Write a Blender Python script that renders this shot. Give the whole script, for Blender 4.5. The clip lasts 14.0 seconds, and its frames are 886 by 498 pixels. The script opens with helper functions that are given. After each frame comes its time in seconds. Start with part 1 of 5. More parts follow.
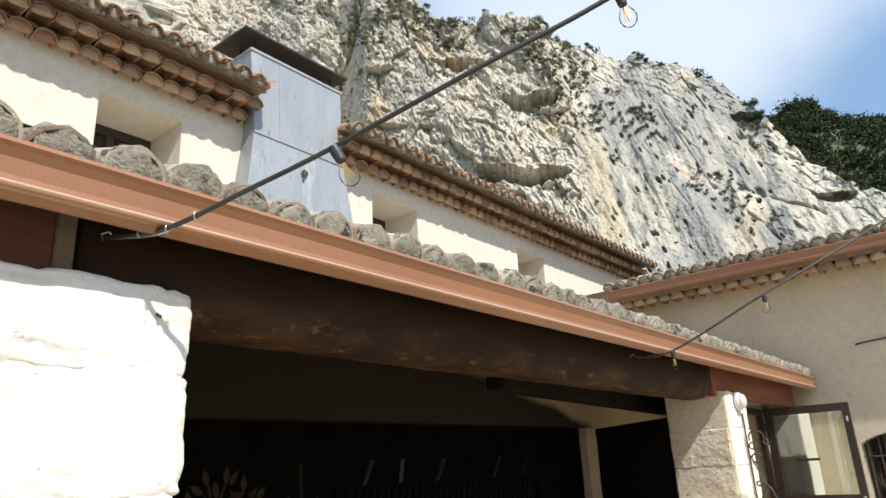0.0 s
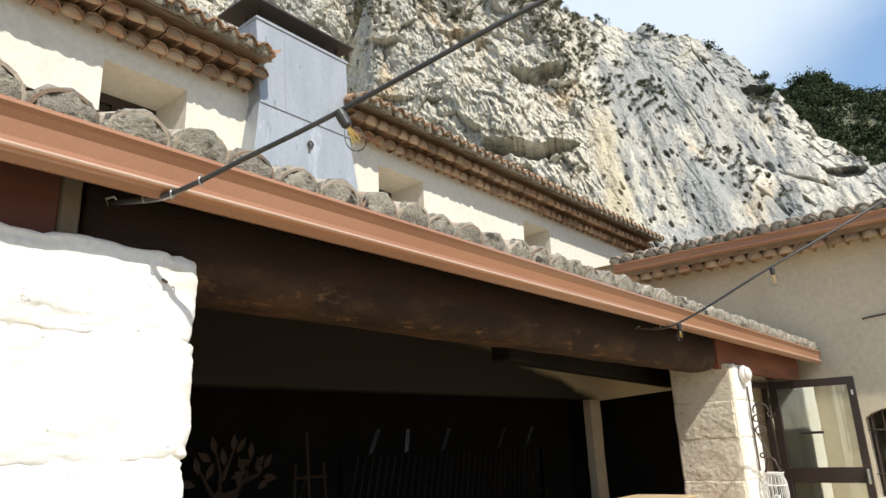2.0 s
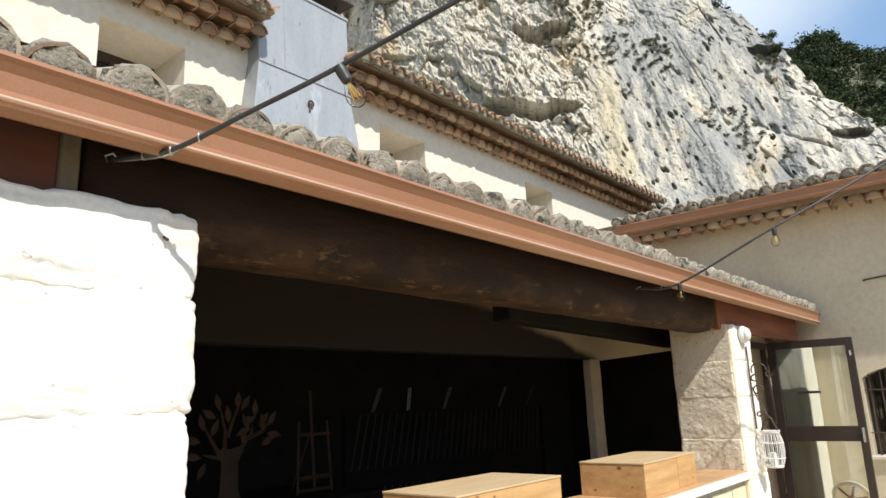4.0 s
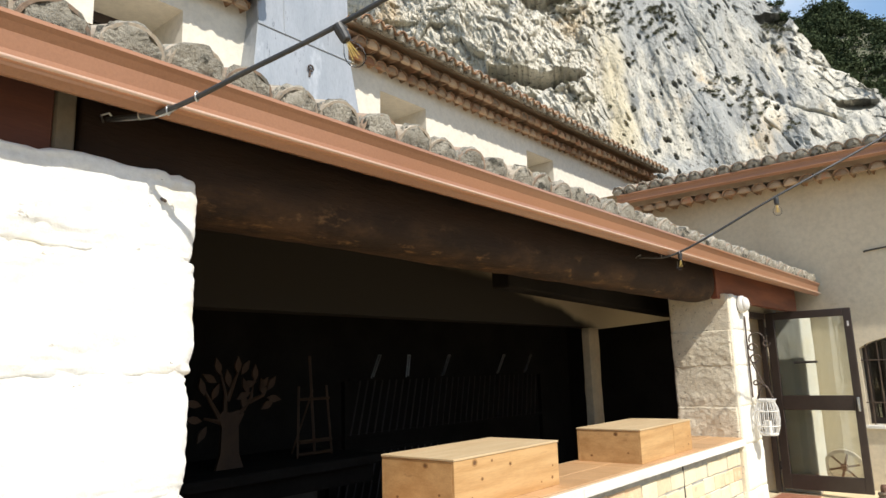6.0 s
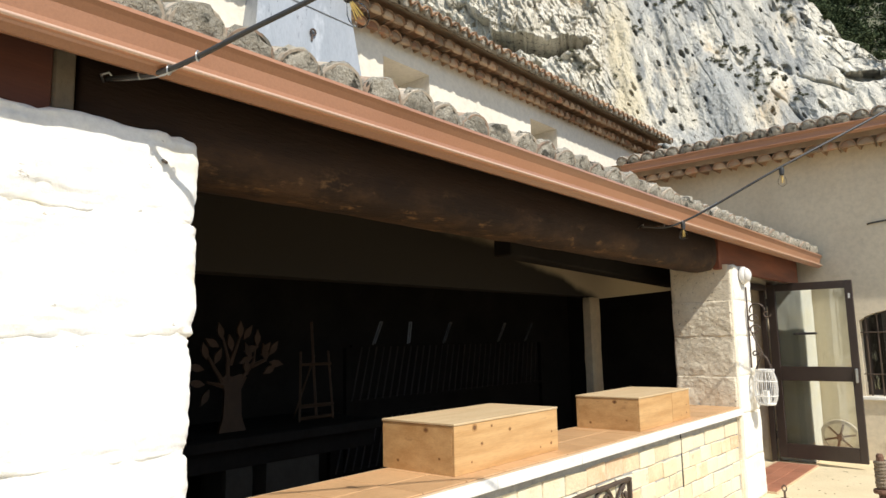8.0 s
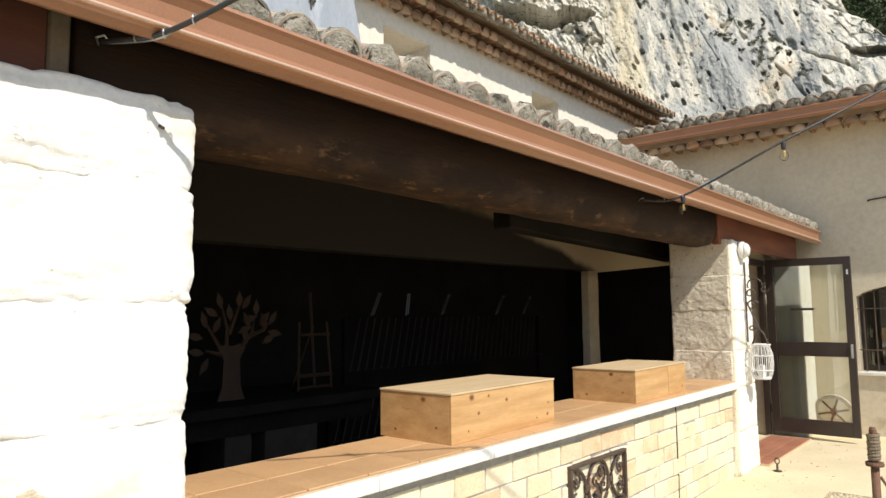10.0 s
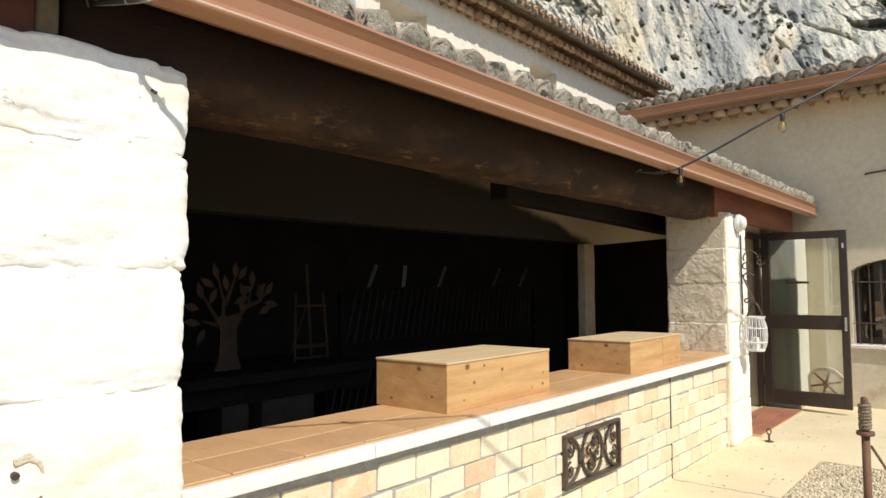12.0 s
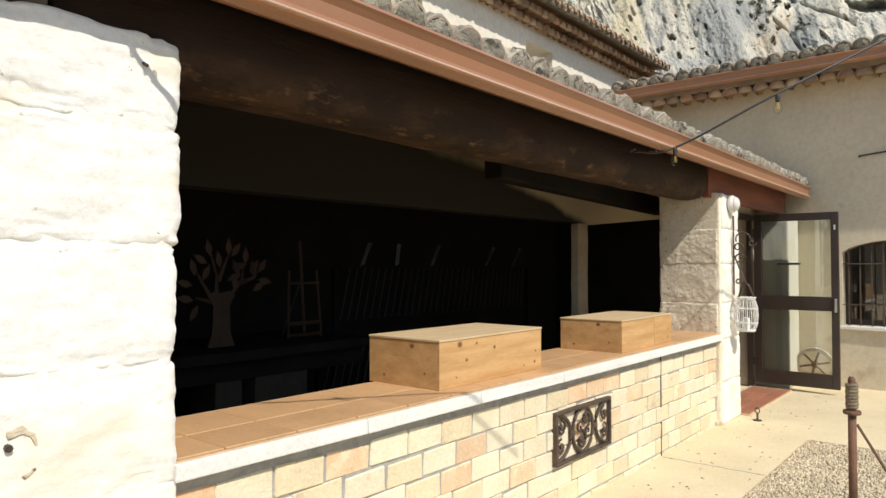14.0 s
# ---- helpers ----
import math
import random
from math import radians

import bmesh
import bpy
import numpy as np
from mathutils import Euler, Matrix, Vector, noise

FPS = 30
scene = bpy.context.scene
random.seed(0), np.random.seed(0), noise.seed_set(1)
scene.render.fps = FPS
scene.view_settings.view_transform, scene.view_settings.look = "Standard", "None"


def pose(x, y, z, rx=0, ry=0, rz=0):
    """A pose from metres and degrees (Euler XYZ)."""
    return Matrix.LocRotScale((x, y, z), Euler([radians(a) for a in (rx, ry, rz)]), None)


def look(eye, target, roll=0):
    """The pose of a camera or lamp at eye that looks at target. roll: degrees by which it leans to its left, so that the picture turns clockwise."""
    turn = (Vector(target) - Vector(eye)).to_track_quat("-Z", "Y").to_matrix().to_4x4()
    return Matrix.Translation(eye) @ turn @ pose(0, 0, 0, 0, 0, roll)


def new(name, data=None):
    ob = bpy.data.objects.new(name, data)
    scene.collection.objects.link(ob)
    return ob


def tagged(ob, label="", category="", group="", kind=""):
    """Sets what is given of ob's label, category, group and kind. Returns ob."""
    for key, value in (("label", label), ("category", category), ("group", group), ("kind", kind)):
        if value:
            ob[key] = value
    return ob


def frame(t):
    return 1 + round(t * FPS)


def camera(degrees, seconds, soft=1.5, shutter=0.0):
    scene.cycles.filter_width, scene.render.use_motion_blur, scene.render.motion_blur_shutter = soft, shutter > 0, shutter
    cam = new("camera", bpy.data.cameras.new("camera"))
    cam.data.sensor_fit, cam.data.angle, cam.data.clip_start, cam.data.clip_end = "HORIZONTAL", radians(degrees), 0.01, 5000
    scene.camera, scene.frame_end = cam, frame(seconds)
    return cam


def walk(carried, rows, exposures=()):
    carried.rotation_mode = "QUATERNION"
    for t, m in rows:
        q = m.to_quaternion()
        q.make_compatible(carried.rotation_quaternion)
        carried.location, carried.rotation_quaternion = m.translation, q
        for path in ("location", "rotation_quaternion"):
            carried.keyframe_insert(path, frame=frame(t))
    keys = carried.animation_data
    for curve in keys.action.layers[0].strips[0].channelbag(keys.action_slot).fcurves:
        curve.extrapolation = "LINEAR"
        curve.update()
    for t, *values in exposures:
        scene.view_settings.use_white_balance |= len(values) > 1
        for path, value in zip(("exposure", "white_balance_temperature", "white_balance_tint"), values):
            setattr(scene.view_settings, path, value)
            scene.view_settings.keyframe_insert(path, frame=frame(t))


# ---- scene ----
cam = camera(66.01, 14.0)
PATH = [
    (0.0, pose(-0.065, -0.048, 1.702, 108.13, 2.74, -50.16)),
    (0.5, pose(-0.064, -0.046, 1.699, 107.80, 2.54, -50.05)),
    (1.0, pose(-0.058, -0.041, 1.693, 107.37, 2.36, -50.00)),
    (1.5, pose(-0.053, -0.038, 1.687, 106.68, 2.30, -49.87)),
    (2.0, pose(-0.048, -0.031, 1.684, 105.95, 2.30, -49.76)),
    (2.5, pose(-0.044, -0.033, 1.678, 105.10, 2.37, -49.66)),
    (3.0, pose(-0.043, -0.030, 1.675, 104.31, 2.32, -49.62)),
    (5.5, pose(-0.032, -0.024, 1.660, 100.75, 1.90, -49.72)),
    (6.0, pose(-0.027, -0.018, 1.655, 100.19, 1.73, -49.71)),
    (6.5, pose(-0.026, -0.016, 1.651, 99.55, 1.55, -49.72)),
    (7.0, pose(-0.023, -0.013, 1.647, 98.88, 1.49, -49.69)),
    (7.5, pose(-0.024, -0.012, 1.646, 98.24, 1.31, -49.64)),
    (8.0, pose(-0.020, -0.009, 1.642, 97.61, 1.12, -49.64)),
    (10.5, pose(-0.011, -0.004, 1.622, 94.86, 0.59, -49.77)),
    (11.0, pose(-0.011, -0.004, 1.615, 94.34, 0.63, -49.80)),
    (11.5, pose(-0.004, 0.001, 1.612, 93.80, 0.52, -49.93)),
    (12.0, pose(-0.001, 0.002, 1.607, 93.20, 0.40, -50.06)),
    (12.5, pose(0.000, 0.006, 1.608, 92.64, 0.25, -50.19)),
    (13.0, pose(0.002, 0.006, 1.601, 92.14, 0.11, -50.36)),
    (13.5, pose(0.001, 0.005, 1.599, 91.77, 0.06, -50.48)),
    (14.0, pose(0.000, 0.000, 1.600, 91.45, -0.04, -50.59)),
]
walk(cam, PATH, [(0.0, 0.0, 6600, 10), (8.0, 0.04, 6700, 10), (11.0, -0.05, 6750, 10), (14.0, -0.22, 6780, 10)])

# ---- light ----
SUN = Vector((-0.27, -1.0, 1.15)).normalized()          # towards the sun
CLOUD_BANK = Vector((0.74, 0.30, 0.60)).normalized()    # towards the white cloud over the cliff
world = bpy.data.worlds.new("world")
scene.world = world
world.use_nodes = True
wn, wl = world.node_tree.nodes, world.node_tree.links
wn.clear()
sky = wn.new("ShaderNodeTexSky")
sky.sky_type, sky.sun_disc = "NISHITA", False
sky.sun_elevation, sky.sun_rotation = math.asin(SUN.z), math.atan2(SUN.x, SUN.y)
sky.air_density, sky.dust_density, sky.ozone_density = 1.4, 1.2, 2.0
tc = wn.new("ShaderNodeTexCoord")
mp = wn.new("ShaderNodeMapping")
mp.inputs["Scale"].default_value = (1.6, 1.6, 3.2)
mp.inputs["Location"].default_value = (0.35, 0.1, 0.2)
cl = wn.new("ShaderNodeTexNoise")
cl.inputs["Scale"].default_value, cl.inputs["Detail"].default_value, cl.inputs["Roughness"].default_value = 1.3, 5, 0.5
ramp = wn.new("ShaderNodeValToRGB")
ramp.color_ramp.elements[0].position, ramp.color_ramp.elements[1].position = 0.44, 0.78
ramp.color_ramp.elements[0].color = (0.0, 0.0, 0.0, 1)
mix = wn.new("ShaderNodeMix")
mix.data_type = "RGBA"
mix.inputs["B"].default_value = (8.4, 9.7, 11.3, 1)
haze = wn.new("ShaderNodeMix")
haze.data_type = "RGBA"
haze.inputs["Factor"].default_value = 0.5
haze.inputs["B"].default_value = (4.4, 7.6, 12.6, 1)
bg = wn.new("ShaderNodeBackground")
bg.inputs["Strength"].default_value = 0.095
wo = wn.new("ShaderNodeOutputWorld")
wl.new(tc.outputs["Generated"], mp.inputs["Vector"])
wl.new(mp.outputs["Vector"], cl.inputs["Vector"])
wl.new(cl.outputs["Fac"], ramp.inputs["Fac"])
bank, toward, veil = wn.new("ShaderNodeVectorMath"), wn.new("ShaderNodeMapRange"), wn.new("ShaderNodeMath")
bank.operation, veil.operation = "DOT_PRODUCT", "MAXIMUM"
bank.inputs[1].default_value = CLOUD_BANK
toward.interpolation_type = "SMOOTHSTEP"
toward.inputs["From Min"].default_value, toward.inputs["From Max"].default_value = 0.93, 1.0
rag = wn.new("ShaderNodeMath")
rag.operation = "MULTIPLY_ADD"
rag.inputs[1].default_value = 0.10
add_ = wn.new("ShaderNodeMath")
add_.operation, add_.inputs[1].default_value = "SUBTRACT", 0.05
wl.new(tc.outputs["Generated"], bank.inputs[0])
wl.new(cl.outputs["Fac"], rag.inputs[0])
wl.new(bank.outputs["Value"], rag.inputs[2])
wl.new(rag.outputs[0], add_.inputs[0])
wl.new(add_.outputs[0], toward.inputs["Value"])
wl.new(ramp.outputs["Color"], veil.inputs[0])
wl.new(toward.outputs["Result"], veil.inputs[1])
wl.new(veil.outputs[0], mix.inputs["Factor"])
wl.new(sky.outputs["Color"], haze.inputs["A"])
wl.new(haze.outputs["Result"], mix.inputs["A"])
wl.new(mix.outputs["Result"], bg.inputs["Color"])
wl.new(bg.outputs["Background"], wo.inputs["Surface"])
sun = new("sun", bpy.data.lights.new("sun", "SUN"))
sun.data.energy, sun.data.angle, sun.data.color = 5.0, radians(0.53), (1.0, 0.965, 0.905)
sun.matrix_world = look(SUN * 50, (0, 0, 0))


# ---- materials ----
def material(name, a, b, scale=3.0, fine=40.0, rough=0.8, bump=0.3, metal=0.0, spots=None, spot_scale=8.0, spot_at=0.62,
             island=0.0, stretch=(1, 1, 1), depth=0.01):
    """Two colours mixed by coarse noise, a fine grain, optional stains of a third colour, and relief."""
    m = bpy.data.materials.new(name)
    m.use_nodes = True
    n, l = m.node_tree.nodes, m.node_tree.links
    out = n["Principled BSDF"]
    co = n.new("ShaderNodeTexCoord")
    mapping = n.new("ShaderNodeMapping")
    mapping.inputs["Scale"].default_value = stretch
    geo = n.new("ShaderNodeObjectInfo")
    shift = n.new("ShaderNodeVectorMath")
    shift.operation = "MULTIPLY_ADD"
    comb = n.new("ShaderNodeCombineXYZ")
    for k in ("X", "Y", "Z"):
        l.new(geo.outputs["Random"], comb.inputs[k])
    shift.inputs[1].default_value = (17.0, 31.0, 23.0)
    l.new(comb.outputs[0], shift.inputs[0])
    l.new(co.outputs["Object"], shift.inputs[2])
    l.new(shift.outputs[0], mapping.inputs["Vector"])

    def noise_node(sc, detail=4, r=0.6):
        t = n.new("ShaderNodeTexNoise")
        t.inputs["Scale"].default_value, t.inputs["Detail"].default_value, t.inputs["Roughness"].default_value = sc, detail, r
        l.new(mapping.outputs["Vector"], t.inputs["Vector"])
        return t

    def rgb_mix(kind="MIX"):
        x = n.new("ShaderNodeMix")
        x.data_type, x.blend_type = "RGBA", kind
        return x
    coarse, grain = noise_node(scale, 5), noise_node(fine, 4, 0.7)
    r1 = n.new("ShaderNodeValToRGB")
    r1.color_ramp.elements[0].position, r1.color_ramp.elements[1].position = 0.35, 0.65
    l.new(coarse.outputs["Fac"], r1.inputs["Fac"])
    m1 = rgb_mix()
    m1.inputs["A"].default_value, m1.inputs["B"].default_value = (*a, 1), (*b, 1)
    l.new(r1.outputs["Color"], m1.inputs["Factor"])
    m2 = rgb_mix("MULTIPLY")
    m2.inputs["Factor"].default_value = 0.5
    r2 = n.new("ShaderNodeValToRGB")
    r2.color_ramp.elements[0].position, r2.color_ramp.elements[1].position = 0.25, 0.6
    r2.color_ramp.elements[0].color = (0.68, 0.68, 0.68, 1)
    l.new(grain.outputs["Fac"], r2.inputs["Fac"])
    l.new(m1.outputs["Result"], m2.inputs["A"])
    l.new(r2.outputs["Color"], m2.inputs["B"])
    colour = m2.outputs["Result"]
    if spots:
        st = noise_node(spot_scale, 6, 0.65)
        r3 = n.new("ShaderNodeValToRGB")
        r3.color_ramp.elements[0].position, r3.color_ramp.elements[1].position = spot_at, spot_at + 0.08
        l.new(st.outputs["Fac"], r3.inputs["Fac"])
        m3 = rgb_mix()
        m3.inputs["B"].default_value = (*spots, 1)
        l.new(r3.outputs["Color"], m3.inputs["Factor"])
        l.new(colour, m3.inputs["A"])
        colour = m3.outputs["Result"]
    if island:
        hs = n.new("ShaderNodeHueSaturation")
        mr = n.new("ShaderNodeMapRange")
        mr.inputs["To Min"].default_value, mr.inputs["To Max"].default_value = 1 - island, 1 + island
        add = n.new("ShaderNodeMath")
        add.operation = "ADD"
        gi = n.new("ShaderNodeNewGeometry")
        l.new(geo.outputs["Random"], add.inputs[0])
        l.new(gi.outputs["Random Per Island"], add.inputs[1])
        fr = n.new("ShaderNodeMath")
        fr.operation = "FRACT"
        l.new(add.outputs[0], fr.inputs[0])
        l.new(fr.outputs[0], mr.inputs["Value"])
        l.new(mr.outputs["Result"], hs.inputs["Value"])
        l.new(colour, hs.inputs["Color"])
        colour = hs.outputs["Color"]
    l.new(colour, out.inputs["Base Color"])
    out.inputs["Roughness"].default_value, out.inputs["Metallic"].default_value = rough, metal
    bp = n.new("ShaderNodeBump")
    bp.inputs["Strength"].default_value, bp.inputs["Distance"].default_value = bump, depth
    ad = n.new("ShaderNodeMath")
    ad.operation = "ADD"
    l.new(coarse.outputs["Fac"], ad.inputs[0])
    l.new(grain.outputs["Fac"], ad.inputs[1])
    l.new(ad.outputs[0], bp.inputs["Height"])
    l.new(bp.outputs["Normal"], out.inputs["Normal"])
    return m


M = {}
M["stone"] = material("whitewashed_stone", (0.87, 0.855, 0.815), (0.83, 0.80, 0.73), 1.6, 34, 0.9, 0.28, spots=(0.40, 0.36, 0.29), spot_scale=13, spot_at=0.71, depth=0.015)
M["stone_raw"] = material("bare_limestone", (0.86, 0.77, 0.60), (0.79, 0.69, 0.52), 3.0, 30, 0.95, 0.55, spots=(0.22, 0.17, 0.11), spot_scale=26, spot_at=0.61, depth=0.02)
M["plaster"] = material("cream_lime_plaster", (0.68, 0.59, 0.44), (0.58, 0.49, 0.355), 0.7, 14, 0.92, 0.18, spots=(0.46, 0.375, 0.26), spot_scale=1.3, spot_at=0.62)
M["plaster_white"] = material("pale_lime_plaster", (0.79, 0.73, 0.62), (0.73, 0.67, 0.56), 0.8, 14, 0.92, 0.18)
# Plaster of the hearth supports, darkened to hold the kitchen's shade in its colour
M["shaded_plaster"] = material("shade_dark_plaster", (0.085, 0.075, 0.06), (0.05, 0.045, 0.036), 0.7, 20, 0.95, 0.3)
# Near-black colour carries the interior's deep shade besides a sooty surface
M["black"] = material("shade_black_surface", (0.017, 0.0145, 0.012), (0.026, 0.022, 0.018), 2, 20, 0.95, 0.4)
M["copper"] = material("painted_gutter", (0.38, 0.185, 0.098), (0.345, 0.163, 0.085), 1.2, 90, 0.28, 0.05)
# Bead paler than the gutter: the sun's highlight line is put into its colour
M["gutter_bead"] = material("highlight_gutter_bead", (0.66, 0.46, 0.34), (0.58, 0.38, 0.27), 1.2, 90, 0.33, 0.02)
M["gutter_bead"].node_tree.nodes["Principled BSDF"].inputs["Specular IOR Level"].default_value = 0.9   # extra gloss for the bead
M["tile"] = material("weathered_clay_tile", (0.40, 0.28, 0.19), (0.31, 0.22, 0.155), 6, 45, 0.9, 0.6, spots=(0.22, 0.20, 0.16), spot_scale=14, spot_at=0.54, island=0.25)
M["tile_pale"] = material("sunbleached_clay_tile", (0.50, 0.42, 0.32), (0.40, 0.32, 0.235), 6, 45, 0.9, 0.6, spots=(0.24, 0.23, 0.19), spot_scale=16, spot_at=0.55, island=0.2)
M["tile_warm"] = material("orange_clay_tile", (0.44, 0.29, 0.175), (0.33, 0.185, 0.105), 5, 40, 0.9, 0.5, spots=(0.30, 0.24, 0.17), spot_scale=9, spot_at=0.57, island=0.34)
M["mortar"] = material("grey_mortar", (0.54, 0.485, 0.385), (0.29, 0.26, 0.20), 9, 60, 0.95, 1.0, spots=(0.085, 0.078, 0.058), spot_scale=11, spot_at=0.54, depth=0.03)
M["corbel_mortar"] = material("corbel_mortar", (0.46, 0.34, 0.225), (0.37, 0.25, 0.155), 4, 40, 0.95, 0.8, spots=(0.42, 0.21, 0.115), spot_scale=4, spot_at=0.53, island=0.36)
M["mortar_tan"] = material("tan_mortar", (0.46, 0.36, 0.25), (0.38, 0.29, 0.20), 5, 40, 0.95, 0.6)
M["scar"] = material("tan_stone_scar", (0.70, 0.60, 0.44), (0.58, 0.48, 0.33), 30, 60, 0.95, 0.6)
M["pier"] = material("warm_cream_plaster", (0.76, 0.62, 0.40), (0.66, 0.53, 0.34), 1.5, 16, 0.92, 0.2)
M["timber"] = material("dark_oak_beam", (0.022, 0.0125, 0.0075), (0.034, 0.018, 0.010), 3, 30, 0.8, 0.45, spots=(0.10, 0.055, 0.024), spot_scale=8, spot_at=0.66, stretch=(0.35, 1.6, 1.6), depth=0.02)
M["dark_wood"] = material("stained_wood", (0.035, 0.022, 0.016), (0.055, 0.035, 0.024), 4, 40, 0.7, 0.3, stretch=(0.3, 2, 2))
M["red_wood"] = material("red_stained_fascia", (0.27, 0.088, 0.042), (0.16, 0.052, 0.027), 3, 50, 0.6, 0.2, stretch=(0.4, 2, 3))
# Darker copy of red_wood; the gutter's shade on the left board is in the colour
M["shaded_red_wood"] = material("shaded_red_fascia", (0.16, 0.055, 0.03), (0.10, 0.035, 0.021), 3, 50, 0.8, 0.2, spots=(0.15, 0.07, 0.035), spot_scale=5, spot_at=0.6, stretch=(0.4, 2, 3))
# Cream mortar painted dark for the shade beneath the gutter
M["shaded_mortar"] = material("shaded_mortar_joint", (0.24, 0.20, 0.14), (0.16, 0.13, 0.09), 4, 40, 0.95, 0.6)
M["old_wood"] = material("weathered_grey_wood", (0.58, 0.52, 0.44), (0.34, 0.29, 0.23), 6, 50, 0.85, 0.4, island=0.1)
M["pine"] = material("planed_pine", (0.66, 0.405, 0.18), (0.51, 0.285, 0.11), 3, 30, 0.55, 0.08, spots=(0.40, 0.22, 0.09), spot_scale=2.2, spot_at=0.62, stretch=(0.45, 2.0, 5))
M["knot"] = material("pine_knot", (0.20, 0.095, 0.035), (0.15, 0.07, 0.028), 30, 90, 0.6, 0.1)
M["knot_ring"] = material("pine_knot_ring", (0.44, 0.235, 0.085), (0.36, 0.18, 0.065), 40, 90, 0.6, 0.1)
M["ply"] = material("pale_plywood", (0.66, 0.50, 0.30), (0.60, 0.43, 0.24), 4, 60, 0.6, 0.1, stretch=(0.5, 3, 3))
M["terracotta"] = material("terracotta_counter_tile", (0.60, 0.36, 0.18), (0.52, 0.305, 0.15), 3, 50, 0.5, 0.12, island=0.07)
M["grout"] = material("pale_grout", (0.62, 0.46, 0.29), (0.56, 0.40, 0.25), 8, 60, 0.9, 0.3)
M["brick"] = material("cream_brick", (0.80, 0.72, 0.535), (0.76, 0.655, 0.46), 4, 50, 0.9, 0.6, spots=(0.70, 0.51, 0.33), spot_scale=7, spot_at=0.62, island=0.06)
M["brick_tan"] = material("tan_brick", (0.70, 0.585, 0.39), (0.76, 0.65, 0.43), 4, 50, 0.9, 0.6, spots=(0.56, 0.44, 0.28), spot_scale=6, spot_at=0.60, island=0.08)
M["brick_pink"] = material("pink_brick", (0.74, 0.47, 0.28), (0.76, 0.60, 0.40), 6, 50, 0.9, 0.6, spots=(0.76, 0.64, 0.44), spot_scale=5, spot_at=0.56, island=0.08)
M["brick_joint"] = material("grey_brick_joint", (0.46, 0.445, 0.41), (0.34, 0.33, 0.305), 10, 60, 0.95, 0.7)
M["white_edge"] = material("white_painted_edge", (0.82, 0.80, 0.75), (0.76, 0.73, 0.67), 4, 60, 0.8, 0.4)
M["zinc"] = material("dull_zinc_sheet", (0.35, 0.375, 0.40), (0.42, 0.44, 0.465), 1.6, 22, 0.50, 0.06, metal=0.25, spots=(0.25, 0.265, 0.285), spot_scale=3.0, spot_at=0.63, stretch=(2.5, 2.5, 0.6))
M["dark_metal"] = material("rusted_dark_sheet", (0.040, 0.034, 0.032), (0.065, 0.05, 0.042), 4, 40, 0.6, 0.2, metal=0.3)
M["iron"] = material("wrought_iron", (0.070, 0.052, 0.042), (0.13, 0.090, 0.066), 8, 60, 0.6, 0.4, metal=0.4)
M["rust"] = material("rusty_steel", (0.15, 0.075, 0.045), (0.22, 0.115, 0.07), 7, 60, 0.8, 0.5, metal=0.2)
M["rope"] = material("sisal_rope", (0.30, 0.23, 0.15), (0.22, 0.165, 0.11), 20, 90, 0.95, 0.8)
M["frame_brown"] = material("dark_brown_lacquer", (0.040, 0.027, 0.021), (0.052, 0.036, 0.028), 3, 40, 0.4, 0.06)
M["white_metal"] = material("white_lacquer", (0.78, 0.76, 0.72), (0.68, 0.66, 0.62), 8, 60, 0.5, 0.2)
M["steel"] = material("brushed_steel", (0.55, 0.55, 0.53), (0.48, 0.48, 0.46), 5, 60, 0.3, 0.05, metal=0.9)
M["cable"] = material("black_rubber", (0.028, 0.027, 0.026), (0.045, 0.043, 0.04), 8, 60, 0.5, 0.1)
M["concrete"] = material("sandy_concrete", (0.74, 0.62, 0.405), (0.66, 0.545, 0.345), 1.4, 60, 0.92, 0.4, spots=(0.54, 0.43, 0.27), spot_scale=3.0, spot_at=0.66)
M["earth"] = material("dry_valley_ground", (0.21, 0.185, 0.12), (0.15, 0.14, 0.09), 0.3, 12, 0.95, 0.5)
M["gravel_bed"] = material("gravel_bed", (0.44, 0.365, 0.25), (0.34, 0.28, 0.19), 9, 80, 0.95, 1.0)
M["pebble"] = material("mixed_pebble", (0.66, 0.55, 0.385), (0.53, 0.435, 0.29), 3, 40, 0.9, 0.3, island=0.28)
M["red_floor"] = material("red_floor_tile", (0.40, 0.17, 0.10), (0.34, 0.14, 0.08), 3, 40, 0.6, 0.15, island=0.12)
M["tree_cut"] = material("brown_cut_board", (0.10, 0.052, 0.024), (0.072, 0.037, 0.018), 4, 50, 0.7, 0.2)
M["leaf"] = material("evergreen_leaf", (0.042, 0.058, 0.026), (0.070, 0.085, 0.040), 0.4, 3, 0.9, 0.0, island=0.35)
M["scrub"] = material("dry_scrub_leaf", (0.12, 0.12, 0.075), (0.19, 0.18, 0.115), 0.5, 3, 0.95, 0.0, island=0.35)
M["scrub_ground"] = material("dry_scrub_ground", (0.10, 0.10, 0.06), (0.15, 0.145, 0.09), 0.1, 1.5, 0.95, 0.3, spots=(0.20, 0.18, 0.125), spot_scale=0.12, spot_at=0.62)
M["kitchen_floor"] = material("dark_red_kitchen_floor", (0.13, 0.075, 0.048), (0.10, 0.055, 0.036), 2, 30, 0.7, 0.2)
M["filament"] = material("brass_filament", (0.75, 0.52, 0.16), (0.68, 0.45, 0.12), 10, 50, 0.4, 0.0, metal=0.6)


